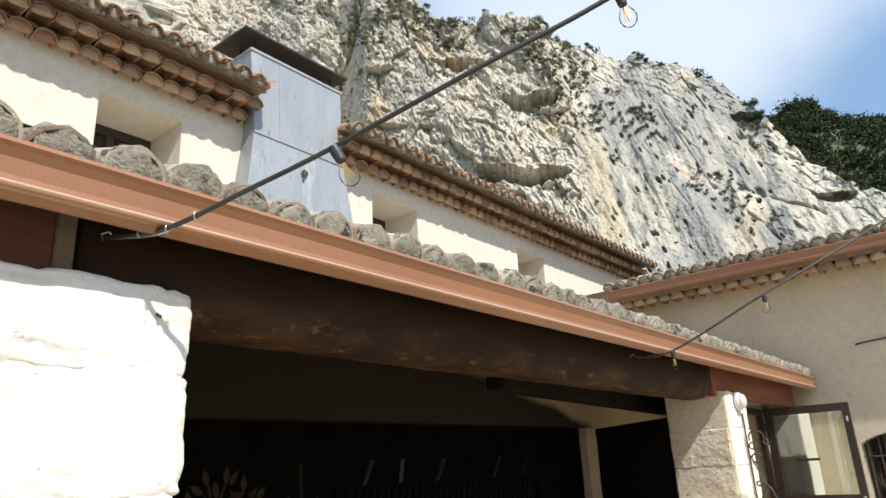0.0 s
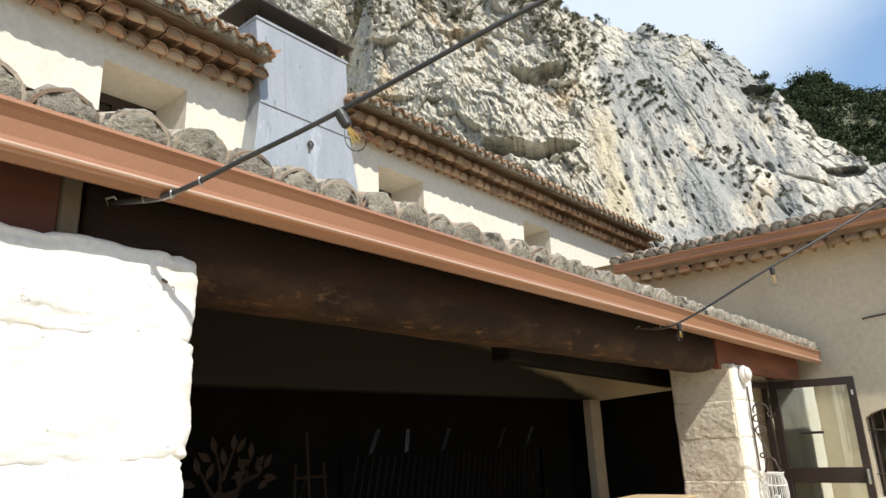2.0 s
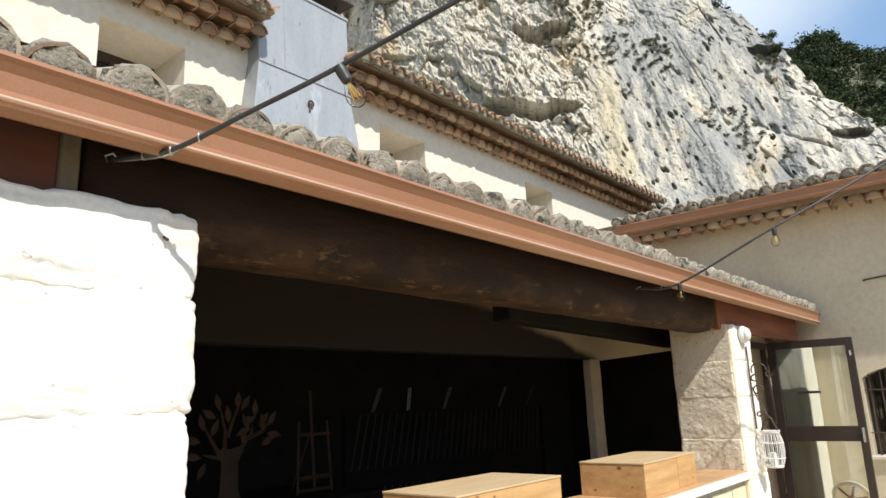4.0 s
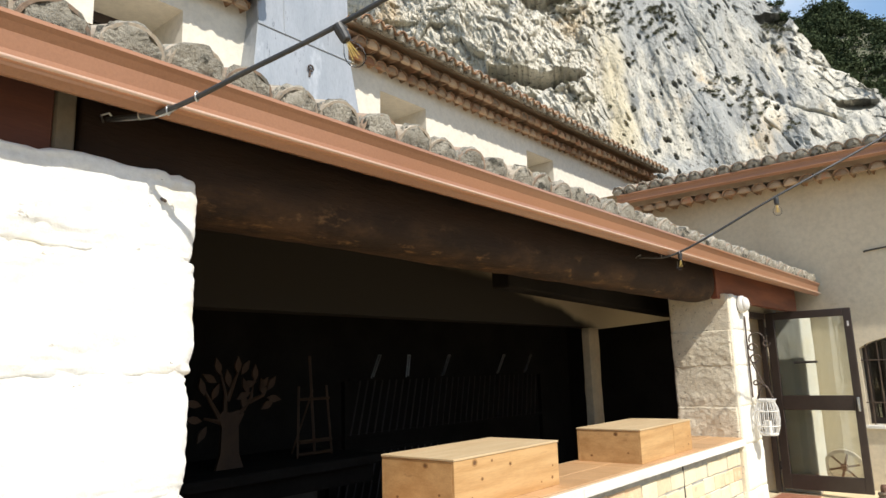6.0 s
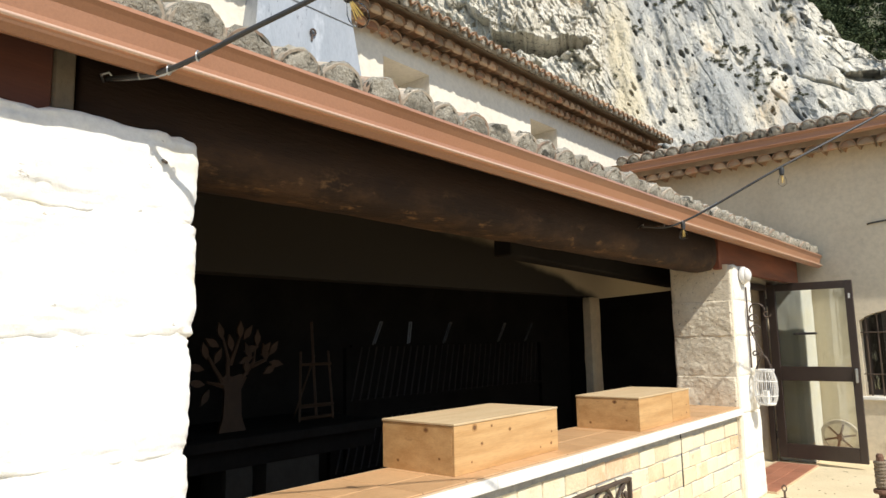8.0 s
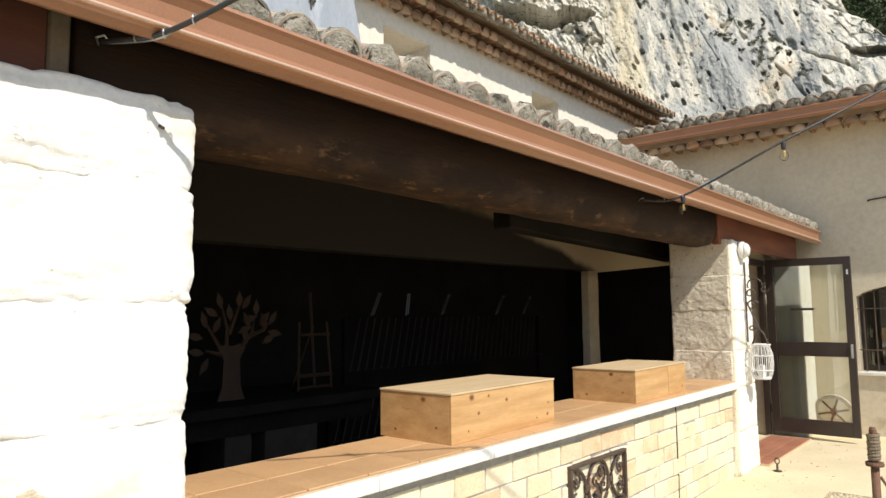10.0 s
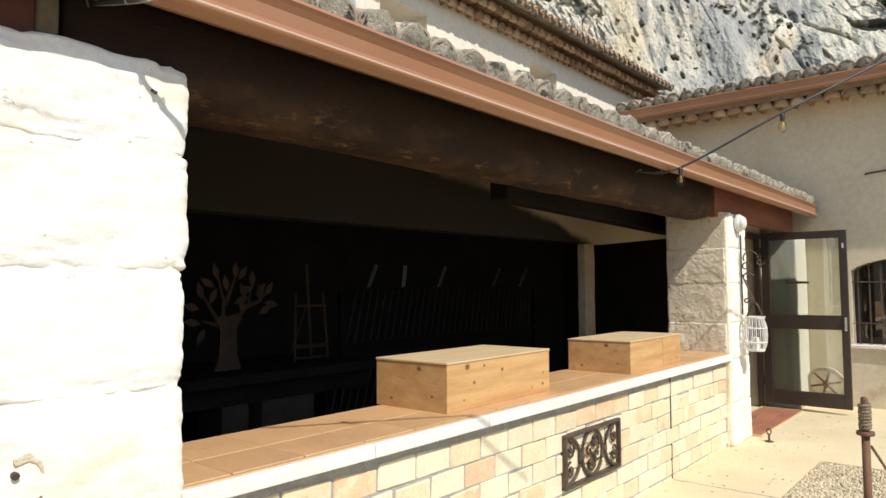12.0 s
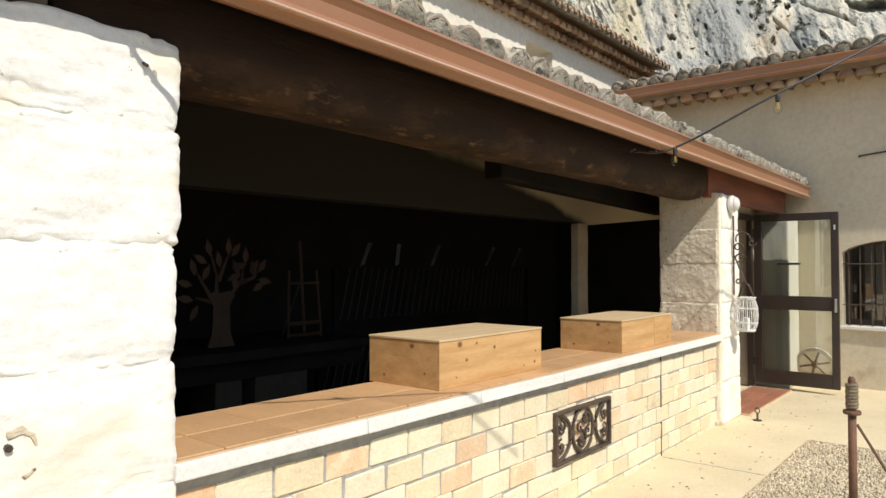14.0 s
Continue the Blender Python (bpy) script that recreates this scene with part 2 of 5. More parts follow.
def smoke_and_light_material():
    """Cream plaster; a slanting smoky stain rises from the hearth; bounced light along the wall is painted in."""
    m = bpy.data.materials.new("smoke_and_light_plaster")
    m.use_nodes = True
    n, l = m.node_tree.nodes, m.node_tree.links
    co, sep, nz = n.new("ShaderNodeTexCoord"), n.new("ShaderNodeSeparateXYZ"), n.new("ShaderNodeTexNoise")
    nz.inputs["Scale"].default_value, nz.inputs["Detail"].default_value = 0.9, 6
    l.new(co.outputs["Object"], sep.inputs[0])
    l.new(co.outputs["Object"], nz.inputs["Vector"])

    def blend(first, weight, second):
        k = n.new("ShaderNodeMath")
        k.operation, k.inputs[1].default_value = "MULTIPLY_ADD", weight
        l.new(first, k.inputs[0])
        l.new(second, k.inputs[2])
        return k.outputs[0]

    def ramp_of(value, lo, hi):
        r = n.new("ShaderNodeMapRange")
        r.interpolation_type = "SMOOTHSTEP"
        r.inputs["From Min"].default_value, r.inputs["From Max"].default_value = lo, hi
        l.new(value, r.inputs["Value"])
        return r.outputs["Result"]
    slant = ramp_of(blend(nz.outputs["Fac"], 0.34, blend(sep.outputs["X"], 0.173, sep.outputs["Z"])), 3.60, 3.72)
    # Bounced light painted as plaster that grows paler along x
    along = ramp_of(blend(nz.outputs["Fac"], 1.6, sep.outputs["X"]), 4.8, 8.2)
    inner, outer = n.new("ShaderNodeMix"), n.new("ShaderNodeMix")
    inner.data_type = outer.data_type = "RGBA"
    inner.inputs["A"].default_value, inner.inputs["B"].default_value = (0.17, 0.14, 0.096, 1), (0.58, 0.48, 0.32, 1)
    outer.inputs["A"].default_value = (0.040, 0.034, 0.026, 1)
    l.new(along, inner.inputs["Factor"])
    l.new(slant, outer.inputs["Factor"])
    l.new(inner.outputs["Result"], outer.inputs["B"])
    l.new(outer.outputs["Result"], n["Principled BSDF"].inputs["Base Color"])
    n["Principled BSDF"].inputs["Roughness"].default_value = 0.95
    return m


M["smoke_and_light"] = smoke_and_light_material()


def layer(mat, colour, scale, stretch, lo, hi, low=None, detail=8, rough=0.7):
    """Lays stains or cracks of one colour over a material; low = (z of none, z of all, noise) keeps them to a worn band."""
    n, l = mat.node_tree.nodes, mat.node_tree.links
    out = n["Principled BSDF"]
    old = out.inputs["Base Color"].links[0].from_socket
    co, mp_, t, r, x = n.new("ShaderNodeTexCoord"), n.new("ShaderNodeMapping"), n.new("ShaderNodeTexNoise"), n.new("ShaderNodeMapRange"), n.new("ShaderNodeMix")
    mp_.inputs["Scale"].default_value = stretch
    t.inputs["Scale"].default_value, t.inputs["Detail"].default_value, t.inputs["Roughness"].default_value = scale, detail, rough
    r.interpolation_type = "SMOOTHSTEP"
    r.inputs["From Min"].default_value, r.inputs["From Max"].default_value = lo, hi
    x.data_type = "RGBA"
    x.inputs["B"].default_value = (*colour, 1)
    l.new(co.outputs["Object"], mp_.inputs["Vector"])
    l.new(mp_.outputs["Vector"], t.inputs["Vector"])
    l.new(t.outputs["Fac"], r.inputs["Value"])
    fac = r.outputs["Result"]
    if low:
        gate, sep, band, mul = n.new("ShaderNodeTexNoise"), n.new("ShaderNodeSeparateXYZ"), n.new("ShaderNodeMapRange"), n.new("ShaderNodeMath")
        gate.inputs["Scale"].default_value, gate.inputs["Detail"].default_value = 1.7, 4
        add = n.new("ShaderNodeMath")
        add.operation, mul.operation = "MULTIPLY_ADD", "MULTIPLY"
        add.inputs[1].default_value = low[2]
        band.inputs["From Min"].default_value, band.inputs["From Max"].default_value = low[0], low[1]
        l.new(co.outputs["Object"], sep.inputs[0])
        l.new(co.outputs["Object"], gate.inputs["Vector"])
        l.new(gate.outputs["Fac"], add.inputs[0])
        l.new(sep.outputs["Z"], add.inputs[2])
        l.new(add.outputs[0], band.inputs["Value"])
        l.new(fac, mul.inputs[0])
        l.new(band.outputs["Result"], mul.inputs[1])
        fac = mul.outputs[0]
    l.new(old, x.inputs["A"])
    l.new(fac, x.inputs["Factor"])
    l.new(x.outputs["Result"], out.inputs["Base Color"])


for k_, v_ in (("black", 0.12), ("timber", 0.25), ("shaded_plaster", 0.2), ("smoke_and_light", 0.2), ("dark_wood", 0.25), ("leaf", 0.08), ("scrub", 0.08)):
    M[k_].node_tree.nodes["Principled BSDF"].inputs["Specular IOR Level"].default_value = v_   # matt dark interior, old oak and leaves
# worn, scraped lower arris of the oak beam
layer(M["timber"], (0.072, 0.038, 0.018), 3.5, (0.7, 1.5, 1.4), 0.40, 0.66, (2.60, 2.46, 0.26))
layer(M["timber"], (0.19, 0.105, 0.045), 8, (0.7, 1.5, 1.5), 0.555, 0.70, (2.56, 2.44, 0.24))
# flaking whitewash: tan patches and thin level cracks
layer(M["stone"], (0.79, 0.725, 0.59), 2.1, (1, 1, 1.4), 0.48, 0.66)
layer(M["stone"], (0.66, 0.60, 0.50), 5.5, (1, 1, 1.9), 0.58, 0.70, None, 9, 0.75)
layer(M["stone"], (0.30, 0.26, 0.21), 24, (1, 1, 1.3), 0.68, 0.72)
layer(M["stone"], (0.42, 0.37, 0.30), 8, (1, 1, 2.0), 0.655, 0.70, None, 10, 0.78)
layer(M["stone_raw"], (0.33, 0.26, 0.17), 15, (1, 1, 2.2), 0.61, 0.67, None, 9, 0.75)
layer(M["zinc"], (0.17, 0.18, 0.19), 4.5, (2.2, 2.2, 0.45), 0.62, 0.67)
layer(M["zinc"], (0.50, 0.52, 0.54), 2.0, (1.5, 1.5, 0.6), 0.56, 0.70)
layer(M["brick"], (0.70, 0.52, 0.30), 2.3, (1, 1, 1), 0.55, 0.74)


def glass(name, rough=0.0, tint=(1, 1, 1), ior=1.9):
    """Thin pane: clear with a mirror gloss by the angle."""
    m = bpy.data.materials.new(name)
    m.use_nodes = True
    n, l = m.node_tree.nodes, m.node_tree.links
    n.clear()
    o = n.new("ShaderNodeOutputMaterial")
    tr, gl, mx, fr = n.new("ShaderNodeBsdfTransparent"), n.new("ShaderNodeBsdfGlossy"), n.new("ShaderNodeMixShader"), n.new("ShaderNodeFresnel")
    tr.inputs["Color"].default_value = (*tint, 1)
    gl.inputs["Roughness"].default_value = rough
    fr.inputs["IOR"].default_value = ior
    l.new(fr.outputs[0], mx.inputs[0])
    l.new(tr.outputs[0], mx.inputs[1])
    l.new(gl.outputs[0], mx.inputs[2])
    l.new(mx.outputs[0], o.inputs["Surface"])
    return m


M["pane"] = glass("window_glass", 0.01, (0.88, 0.90, 0.86))
M["bulb"] = glass("bulb_glass", 0.12, (0.99, 0.98, 0.96), 1.11)


def rock_material():
    """Limestone: cream broken rock in the west, a grey water-streaked slab, ochre stains; flecks paint crack shade and
    highlights.
    """
    m = bpy.data.materials.new("limestone_cliff")
    m.use_nodes = True
    n, l = m.node_tree.nodes, m.node_tree.links
    out = n["Principled BSDF"]
    out.inputs["Roughness"].default_value = 0.95
    out.inputs["Specular IOR Level"].default_value = 0.2
    co, sep = n.new("ShaderNodeTexCoord"), n.new("ShaderNodeSeparateXYZ")
    l.new(co.outputs["Object"], sep.inputs[0])

    def field(sc, stretch, detail=6, rough=0.6, lean=(0, 0, 0)):
        mp_ = n.new("ShaderNodeMapping")
        mp_.inputs["Scale"].default_value, mp_.inputs["Rotation"].default_value = stretch, lean
        t = n.new("ShaderNodeTexNoise")
        t.inputs["Scale"].default_value, t.inputs["Detail"].default_value, t.inputs["Roughness"].default_value = sc, detail, rough
        l.new(co.outputs["Object"], mp_.inputs["Vector"])
        l.new(mp_.outputs["Vector"], t.inputs["Vector"])
        return t.outputs["Fac"]

    def math_(op, a, b, c=None):
        k = n.new("ShaderNodeMath")
        k.operation = op
        for socket, val in zip(k.inputs, (a, b, c)):
            if val is None:
                continue
            if isinstance(val, (int, float)):
                socket.default_value = val
            else:
                l.new(val, socket)
        return k.outputs[0]

    def step(f, lo, hi):
        r = n.new("ShaderNodeMapRange")
        r.interpolation_type = "SMOOTHSTEP"
        r.inputs["From Min"].default_value, r.inputs["From Max"].default_value = lo, hi
        l.new(f, r.inputs["Value"])
        return r.outputs["Result"]

    def over(base, col, fac):
        x = n.new("ShaderNodeMix")
        x.data_type = "RGBA"
        if isinstance(base, tuple):
            x.inputs["A"].default_value = (*base, 1)
        else:
            l.new(base, x.inputs["A"])
        x.inputs["B"].default_value = (*col, 1)
        l.new(fac, x.inputs["Factor"])
        return x.outputs["Result"]
    azim = math_("MULTIPLY", math_("ARCTAN2", sep.outputs["X"], sep.outputs["Y"]), 57.2958)
    edge = math_("MULTIPLY_ADD", field(0.12, (1, 1, 0.5), 5), 6.0, azim)          # noise adds about three degrees
    slab = math_("MULTIPLY", step(edge, 67.2, 69.6), math_("SUBTRACT", 1.0, step(edge, 81.5, 84.5)))
    c = over((0.62, 0.565, 0.455), (0.73, 0.675, 0.56), step(field(0.3, (1, 1, 1)), 0.4, 0.6))
    c = over(c, (0.48, 0.455, 0.395), math_("MULTIPLY", step(field(0.22, (1, 1, 0.30)), 0.50, 0.60), 0.8))
    c = over(c, (0.58, 0.44, 0.27), math_("MULTIPLY", step(field(0.19, (1, 1, 0.6)), 0.58, 0.68), 0.75))
    c = over(c, (0.42, 0.412, 0.378), math_("MULTIPLY", slab, step(field(0.20, (1, 1, 0.10), 7), 0.40, 0.52)))
    c = over(c, (0.32, 0.318, 0.298), math_("MULTIPLY", slab, step(field(0.55, (1, 1, 0.09), 8, 0.65), 0.50, 0.60)))
    band = math_("MULTIPLY", step(edge, 66.6, 67.6), math_("SUBTRACT", 1.0, step(edge, 68.6, 70.2)))
    c = over(c, (0.62, 0.535, 0.37), math_("MULTIPLY", band, math_("SUBTRACT", 0.9, step(sep.outputs["Z"], 26.0, 34.0))))
    # Dark flecks paint the shade of cracks and pits; the last, pale layer paints highlights
    c = over(c, (0.27, 0.26, 0.23), math_("MULTIPLY", step(field(1.3, (1, 1, 0.35), 8, 0.7, (0.2, 0.35, 0)), 0.56, 0.66), 0.8))
    c = over(c, (0.11, 0.10, 0.085), step(field(2.2, (1, 1, 0.42), 9, 0.75, (0.2, 0.35, 0)), 0.585, 0.62))
    c = over(c, (0.17, 0.16, 0.135), math_("MULTIPLY", step(field(5.0, (1, 1, 0.5), 7, 0.7, (0.2, 0.35, 0)), 0.58, 0.635), 0.8))
    c = over(c, (0.76, 0.70, 0.585), math_("MULTIPLY", step(field(3.3, (1, 1, 0.45), 7, 0.7), 0.58, 0.68), 0.7))
    l.new(c, out.inputs["Base Color"])
    bp = n.new("ShaderNodeBump")
    bp.inputs["Strength"].default_value, bp.inputs["Distance"].default_value = 0.9, 0.22
    l.new(field(3.0, (1, 1, 0.4), 9, 0.75, (0.2, 0.35, 0)), bp.inputs["Height"])
    l.new(bp.outputs["Normal"], out.inputs["Normal"])
    return m


M["rock"] = rock_material()


# ---- building helpers ----
def link_bm(name, bm, mat, smooth=False):
    me = bpy.data.meshes.new(name)
    bm.normal_update()
    bm.to_mesh(me)
    bm.free()
    me.materials.append(mat)
    if smooth:
        me.shade_smooth()
    return me


def part(name, bm, mat, parent=None, label="", smooth=False):
    ob = new(name, link_bm(name, bm, mat, smooth))
    if parent is not None:
        ob.parent = parent
    if label:
        ob["label"] = label
    return ob


def piece(name, me, parent, m):
    ob = new(name, me)
    ob.parent = parent
    ob.matrix_basis = m
    return ob


def thing(name, label, category, group="", kind="", at=(0, 0, 0)):
    ob = new(name)
    ob.location = at
    ob.empty_display_size = 0.1
    return tagged(ob, label, category, group, kind)


def add_box(bm, x0, x1, y0, y1, z0, z1, bevel=0.0, seg=1):
    r = bmesh.ops.create_cube(bm, size=1.0, matrix=Matrix.Translation(((x0 + x1) / 2, (y0 + y1) / 2, (z0 + z1) / 2)) @ Matrix.Diagonal((x1 - x0, y1 - y0, z1 - z0, 1)))
    if bevel:
        es = list({e for v in r["verts"] for e in v.link_edges})
        bmesh.ops.bevel(bm, geom=es, offset=bevel, segments=seg, affect="EDGES", profile=0.6)
    return r


def box(x0, x1, y0, y1, z0, z1, bevel=0.0, seg=1):
    bm = bmesh.new()
    add_box(bm, x0, x1, y0, y1, z0, z1, bevel, seg)
    return bm


def tube_into(bm, pts, r, seg=8, r_end=None):
    """A round bar swept along points."""
    pts = [Vector(p) for p in pts]
    rings = []
    for i, p in enumerate(pts):
        d = (pts[min(i + 1, len(pts) - 1)] - pts[max(i - 1, 0)]).normalized()
        up = Vector((0, 0, 1)) if abs(d.z) < 0.9 else Vector((1, 0, 0))
        a = d.cross(up).normalized()
        b = d.cross(a)
        rr = r if r_end is None else r + (r_end - r) * i / (len(pts) - 1)
        rings.append([bm.verts.new(p + (a * math.cos(2 * math.pi * k / seg) + b * math.sin(2 * math.pi * k / seg)) * rr) for k in range(seg)])
    for q, w in zip(rings, rings[1:]):
        for k in range(seg):
            bm.faces.new((q[k], q[(k + 1) % seg], w[(k + 1) % seg], w[k]))
    bm.faces.new(rings[0][::-1])
    bm.faces.new(rings[-1])


def tube(pts, r, seg=8, r_end=None):
    bm = bmesh.new()
    tube_into(bm, pts, r, seg, r_end)
    bmesh.ops.recalc_face_normals(bm, faces=bm.faces)
    return bm


def lathe(profile, seg=20):
    """A turned form about z from (radius, height) pairs."""
    bm = bmesh.new()
    rings = [[bm.verts.new((r * math.cos(2 * math.pi * k / seg), r * math.sin(2 * math.pi * k / seg), z)) for k in range(seg)] for r, z in profile]
    for q, w in zip(rings, rings[1:]):
        for k in range(seg):
            bm.faces.new((q[k], q[(k + 1) % seg], w[(k + 1) % seg], w[k]))
    bmesh.ops.remove_doubles(bm, verts=bm.verts, dist=1e-5)
    bmesh.ops.holes_fill(bm, edges=[e for e in bm.edges if e.is_boundary])
    bmesh.ops.recalc_face_normals(bm, faces=bm.faces)
    return bm


def extrude_profile(profile, x0, x1, closed=True):
    """A (y, z) outline drawn out along x."""
    bm = bmesh.new()
    a = [bm.verts.new((x0, y, z)) for y, z in profile]
    b = [bm.verts.new((x1, y, z)) for y, z in profile]
    n = len(profile)
    for k in range(n if closed else n - 1):
        bm.faces.new((a[k], a[(k + 1) % n], b[(k + 1) % n], b[k]))
    if closed:
        bm.faces.new(a[::-1])
        bm.faces.new(b)
    bmesh.ops.recalc_face_normals(bm, faces=bm.faces)
    return bm


def rough_block(x0, x1, y0, y1, z0, z1, cuts=10, amp=0.012, corner=0.03, seed=0.0, ragged=0.0):
    """A worn stone block: rounded, pitted and uneven."""
    bm = bmesh.new()
    c = Vector(((x0 + x1) / 2, (y0 + y1) / 2, (z0 + z1) / 2))
    h = Vector(((x1 - x0) / 2, (y1 - y0) / 2, (z1 - z0) / 2))
    bmesh.ops.create_cube(bm, size=2.0)
    bmesh.ops.subdivide_edges(bm, edges=bm.edges, cuts=cuts, use_grid_fill=True)
    for v in bm.verts:
        p = Vector((v.co.x * h.x, v.co.y * h.y, v.co.z * h.z))
        q = Vector([max(-h[i] + corner, min(h[i] - corner, p[i])) for i in range(3)])
        d = p - q
        if d.length > 1e-6:
            p = q + d.normalized() * corner
        w = c + p
        k = noise.noise(w * 5 + Vector((seed, 0, 0))) * 1.2 + noise.noise(w * 14 + Vector((0, seed, 0))) * 0.7 + noise.noise(w * 33) * 0.35
        nrm = Vector((p.x / h.x, p.y / h.y, p.z / h.z))
        nrm = Vector([s ** 5 for s in nrm]).normalized() if nrm.length else Vector((0, 0, 1))
        if ragged:
            bed = max(0.0, 1 - (h.z - abs(p.z)) / 0.085 + 0.9 * noise.noise(Vector((w.x * 4, w.z * 6, seed))))
            k -= ragged * min(bed, 1.2) * (0.4 + abs(noise.noise(Vector((w.x * 17, w.y * 17, w.z * 30)))) * 2.4)
        v.co = w + nrm * k * amp
    return bm


def barrel(r0, r1, length, th, seg=8):
    """A curved clay tile, its mouth at y = 0, running up +y; the crown is up."""
    bm = bmesh.new()
    rows = []
    for y, r in ((0, r0), (length, r1)):
        outer = [bm.verts.new((-r * math.cos(math.pi * k / seg), y, r * 0.92 * math.sin(math.pi * k / seg))) for k in range(seg + 1)]
        inner = [bm.verts.new((-(r - th) * math.cos(math.pi * k / seg), y, (r - th) * 0.92 * math.sin(math.pi * k / seg))) for k in range(seg + 1)]
        rows.append((outer, inner))
    (o0, i0), (o1, i1) = rows
    for k in range(seg):
        bm.faces.new((o0[k], o1[k], o1[k + 1], o0[k + 1]))
        bm.faces.new((i0[k], i0[k + 1], i1[k + 1], i1[k]))
        bm.faces.new((o0[k], o0[k + 1], i0[k + 1], i0[k]))
        bm.faces.new((o1[k], i1[k], i1[k + 1], o1[k + 1]))
    bm.faces.new((o0[0], i0[0], i1[0], o1[0]))
    bm.faces.new((o0[seg], o1[seg], i1[seg], i0[seg]))
    bmesh.ops.recalc_face_normals(bm, faces=bm.faces)
    return bm


def spiral(cx, cz, r0, r1, a0, a1, n=16):
    return [(cx + (r0 + (r1 - r0) * i / n) * math.cos(radians(a0 + (a1 - a0) * i / n)), cz + (r0 + (r1 - r0) * i / n) * math.sin(radians(a0 + (a1 - a0) * i / n))) for i in range(n + 1)]


def mesh_from_arrays(name, verts, faces, mat, smooth=False):
    """verts (n, 3), faces (m, k) in one mesh."""
    me = bpy.data.meshes.new(name)
    k = faces.shape[1]
    me.vertices.add(len(verts))
    me.vertices.foreach_set("co", verts.astype(np.float32).ravel())
    me.loops.add(faces.size)
    me.loops.foreach_set("vertex_index", faces.astype(np.int32).ravel())
    me.polygons.add(len(faces))
    me.polygons.foreach_set("loop_start", np.arange(0, faces.size, k, dtype=np.int32))
    me.polygons.foreach_set("loop_total", np.full(len(faces), k, dtype=np.int32))
    me.update(calc_edges=True)
    me.materials.append(mat)
    if smooth:
        me.shade_smooth()
    return new(name, me)


# ---- ground ----
bm = bmesh.new()
bmesh.ops.create_grid(bm, x_segments=40, y_segments=40, size=600)
for v in bm.verts:
    v.co.z = -0.03
tagged(part("ground", bm, M["earth"]), "dry scrubby ground round the farmhouse", "ground", kind="structure")
bm = box(-6, 10.42, 1.43, 6.2, -0.3, 0.0)
add_box(bm, 7.05, 10.42, -6, 1.43, -0.3, 0.0)
pavement = tagged(part("pavement", bm, M["concrete"]), "sandy cream concrete path beside the counter", "pavement", kind="structure")
joint_bm = bmesh.new()
for k in range(8):
    xj = 5.628 + 0.006 * math.sin(k * 2.3)
    add_box(joint_bm, xj, xj + 0.009, 1.44 + 0.1 * k, 1.54 + 0.1 * k, -0.05, 0.0025)
part("joint", joint_bm, M["brick_joint"], pavement, "dark hairline joint across the path")
tagged(part("gravel_bed", box(-6, 7.05, -6, 1.43, -0.3, -0.012), M["gravel_bed"]), "compacted bed under the gravel", "gravel bed", kind="structure")
rng = np.random.default_rng(4)
N = 16000
base = np.array([(-1, -1, -1), (1, -1, -1), (1, 1, -1), (-1, 1, -1), (-.7, -.7, 1), (.7, -.7, 1), (.7, .7, 1), (-.7, .7, 1)], float)
fc = np.array([(0, 3, 2, 1), (4, 5, 6, 7), (0, 1, 5, 4), (1, 2, 6, 5), (2, 3, 7, 6), (3, 0, 4, 7)])
px = np.concatenate([rng.uniform(4.2, 7.04, N - 1500), rng.uniform(1, 4.2, 1500)])
py = np.concatenate([rng.uniform(0.2, 1.42, N - 1500), rng.uniform(-0.5, 1.42, 1500)])
size = rng.uniform(0.004, 0.0095, (N, 1)) * rng.uniform(0.6, 1.3, (N, 3))
ang = rng.uniform(0, 6.28, N)
v = base[None] * size[:, None] * rng.uniform(0.7, 1.25, (N, 8, 3))
vx = v[..., 0] * np.cos(ang)[:, None] - v[..., 1] * np.sin(ang)[:, None]
vy = v[..., 0] * np.sin(ang)[:, None] + v[..., 1] * np.cos(ang)[:, None]
v = np.stack([vx + px[:, None], vy + py[:, None], v[..., 2] - 0.008], -1).reshape(-1, 3)
tagged(mesh_from_arrays("gravel", v, (fc[None] + 8 * np.arange(N)[:, None, None]).reshape(-1, 4), M["pebble"]), "loose beige and grey gravel on its bed", "gravel", kind="stuff")
NL = 110
lx, ly, la = rng.uniform(4.0, 9.5, NL), rng.uniform(1.46, 2.18, NL), rng.uniform(0, 6.28, NL)
ls = rng.uniform(0.006, 0.016, NL)
lv = np.stack([np.stack([lx + ls * np.cos(la + q) * w, ly + ls * np.sin(la + q) * w, np.full(NL, h)], -1) for q, w, h in ((0, 1, 0.002), (1.57, 0.5, 0.008), (3.14, 1, 0.003), (4.71, 0.5, 0.006))], 1).reshape(-1, 3)
tagged(mesh_from_arrays("leaf_litter", lv, np.arange(4 * NL).reshape(-1, 4), M["rope"]), "small dry brown leaves scattered on the path", "leaf litter", kind="stuff")
threshold = tagged(part("threshold", box(7.75, 9.62, 2.12, 2.62, 0.0, 0.018), M["grout"]), "red clay tile threshold before the glass door", "threshold", kind="structure")

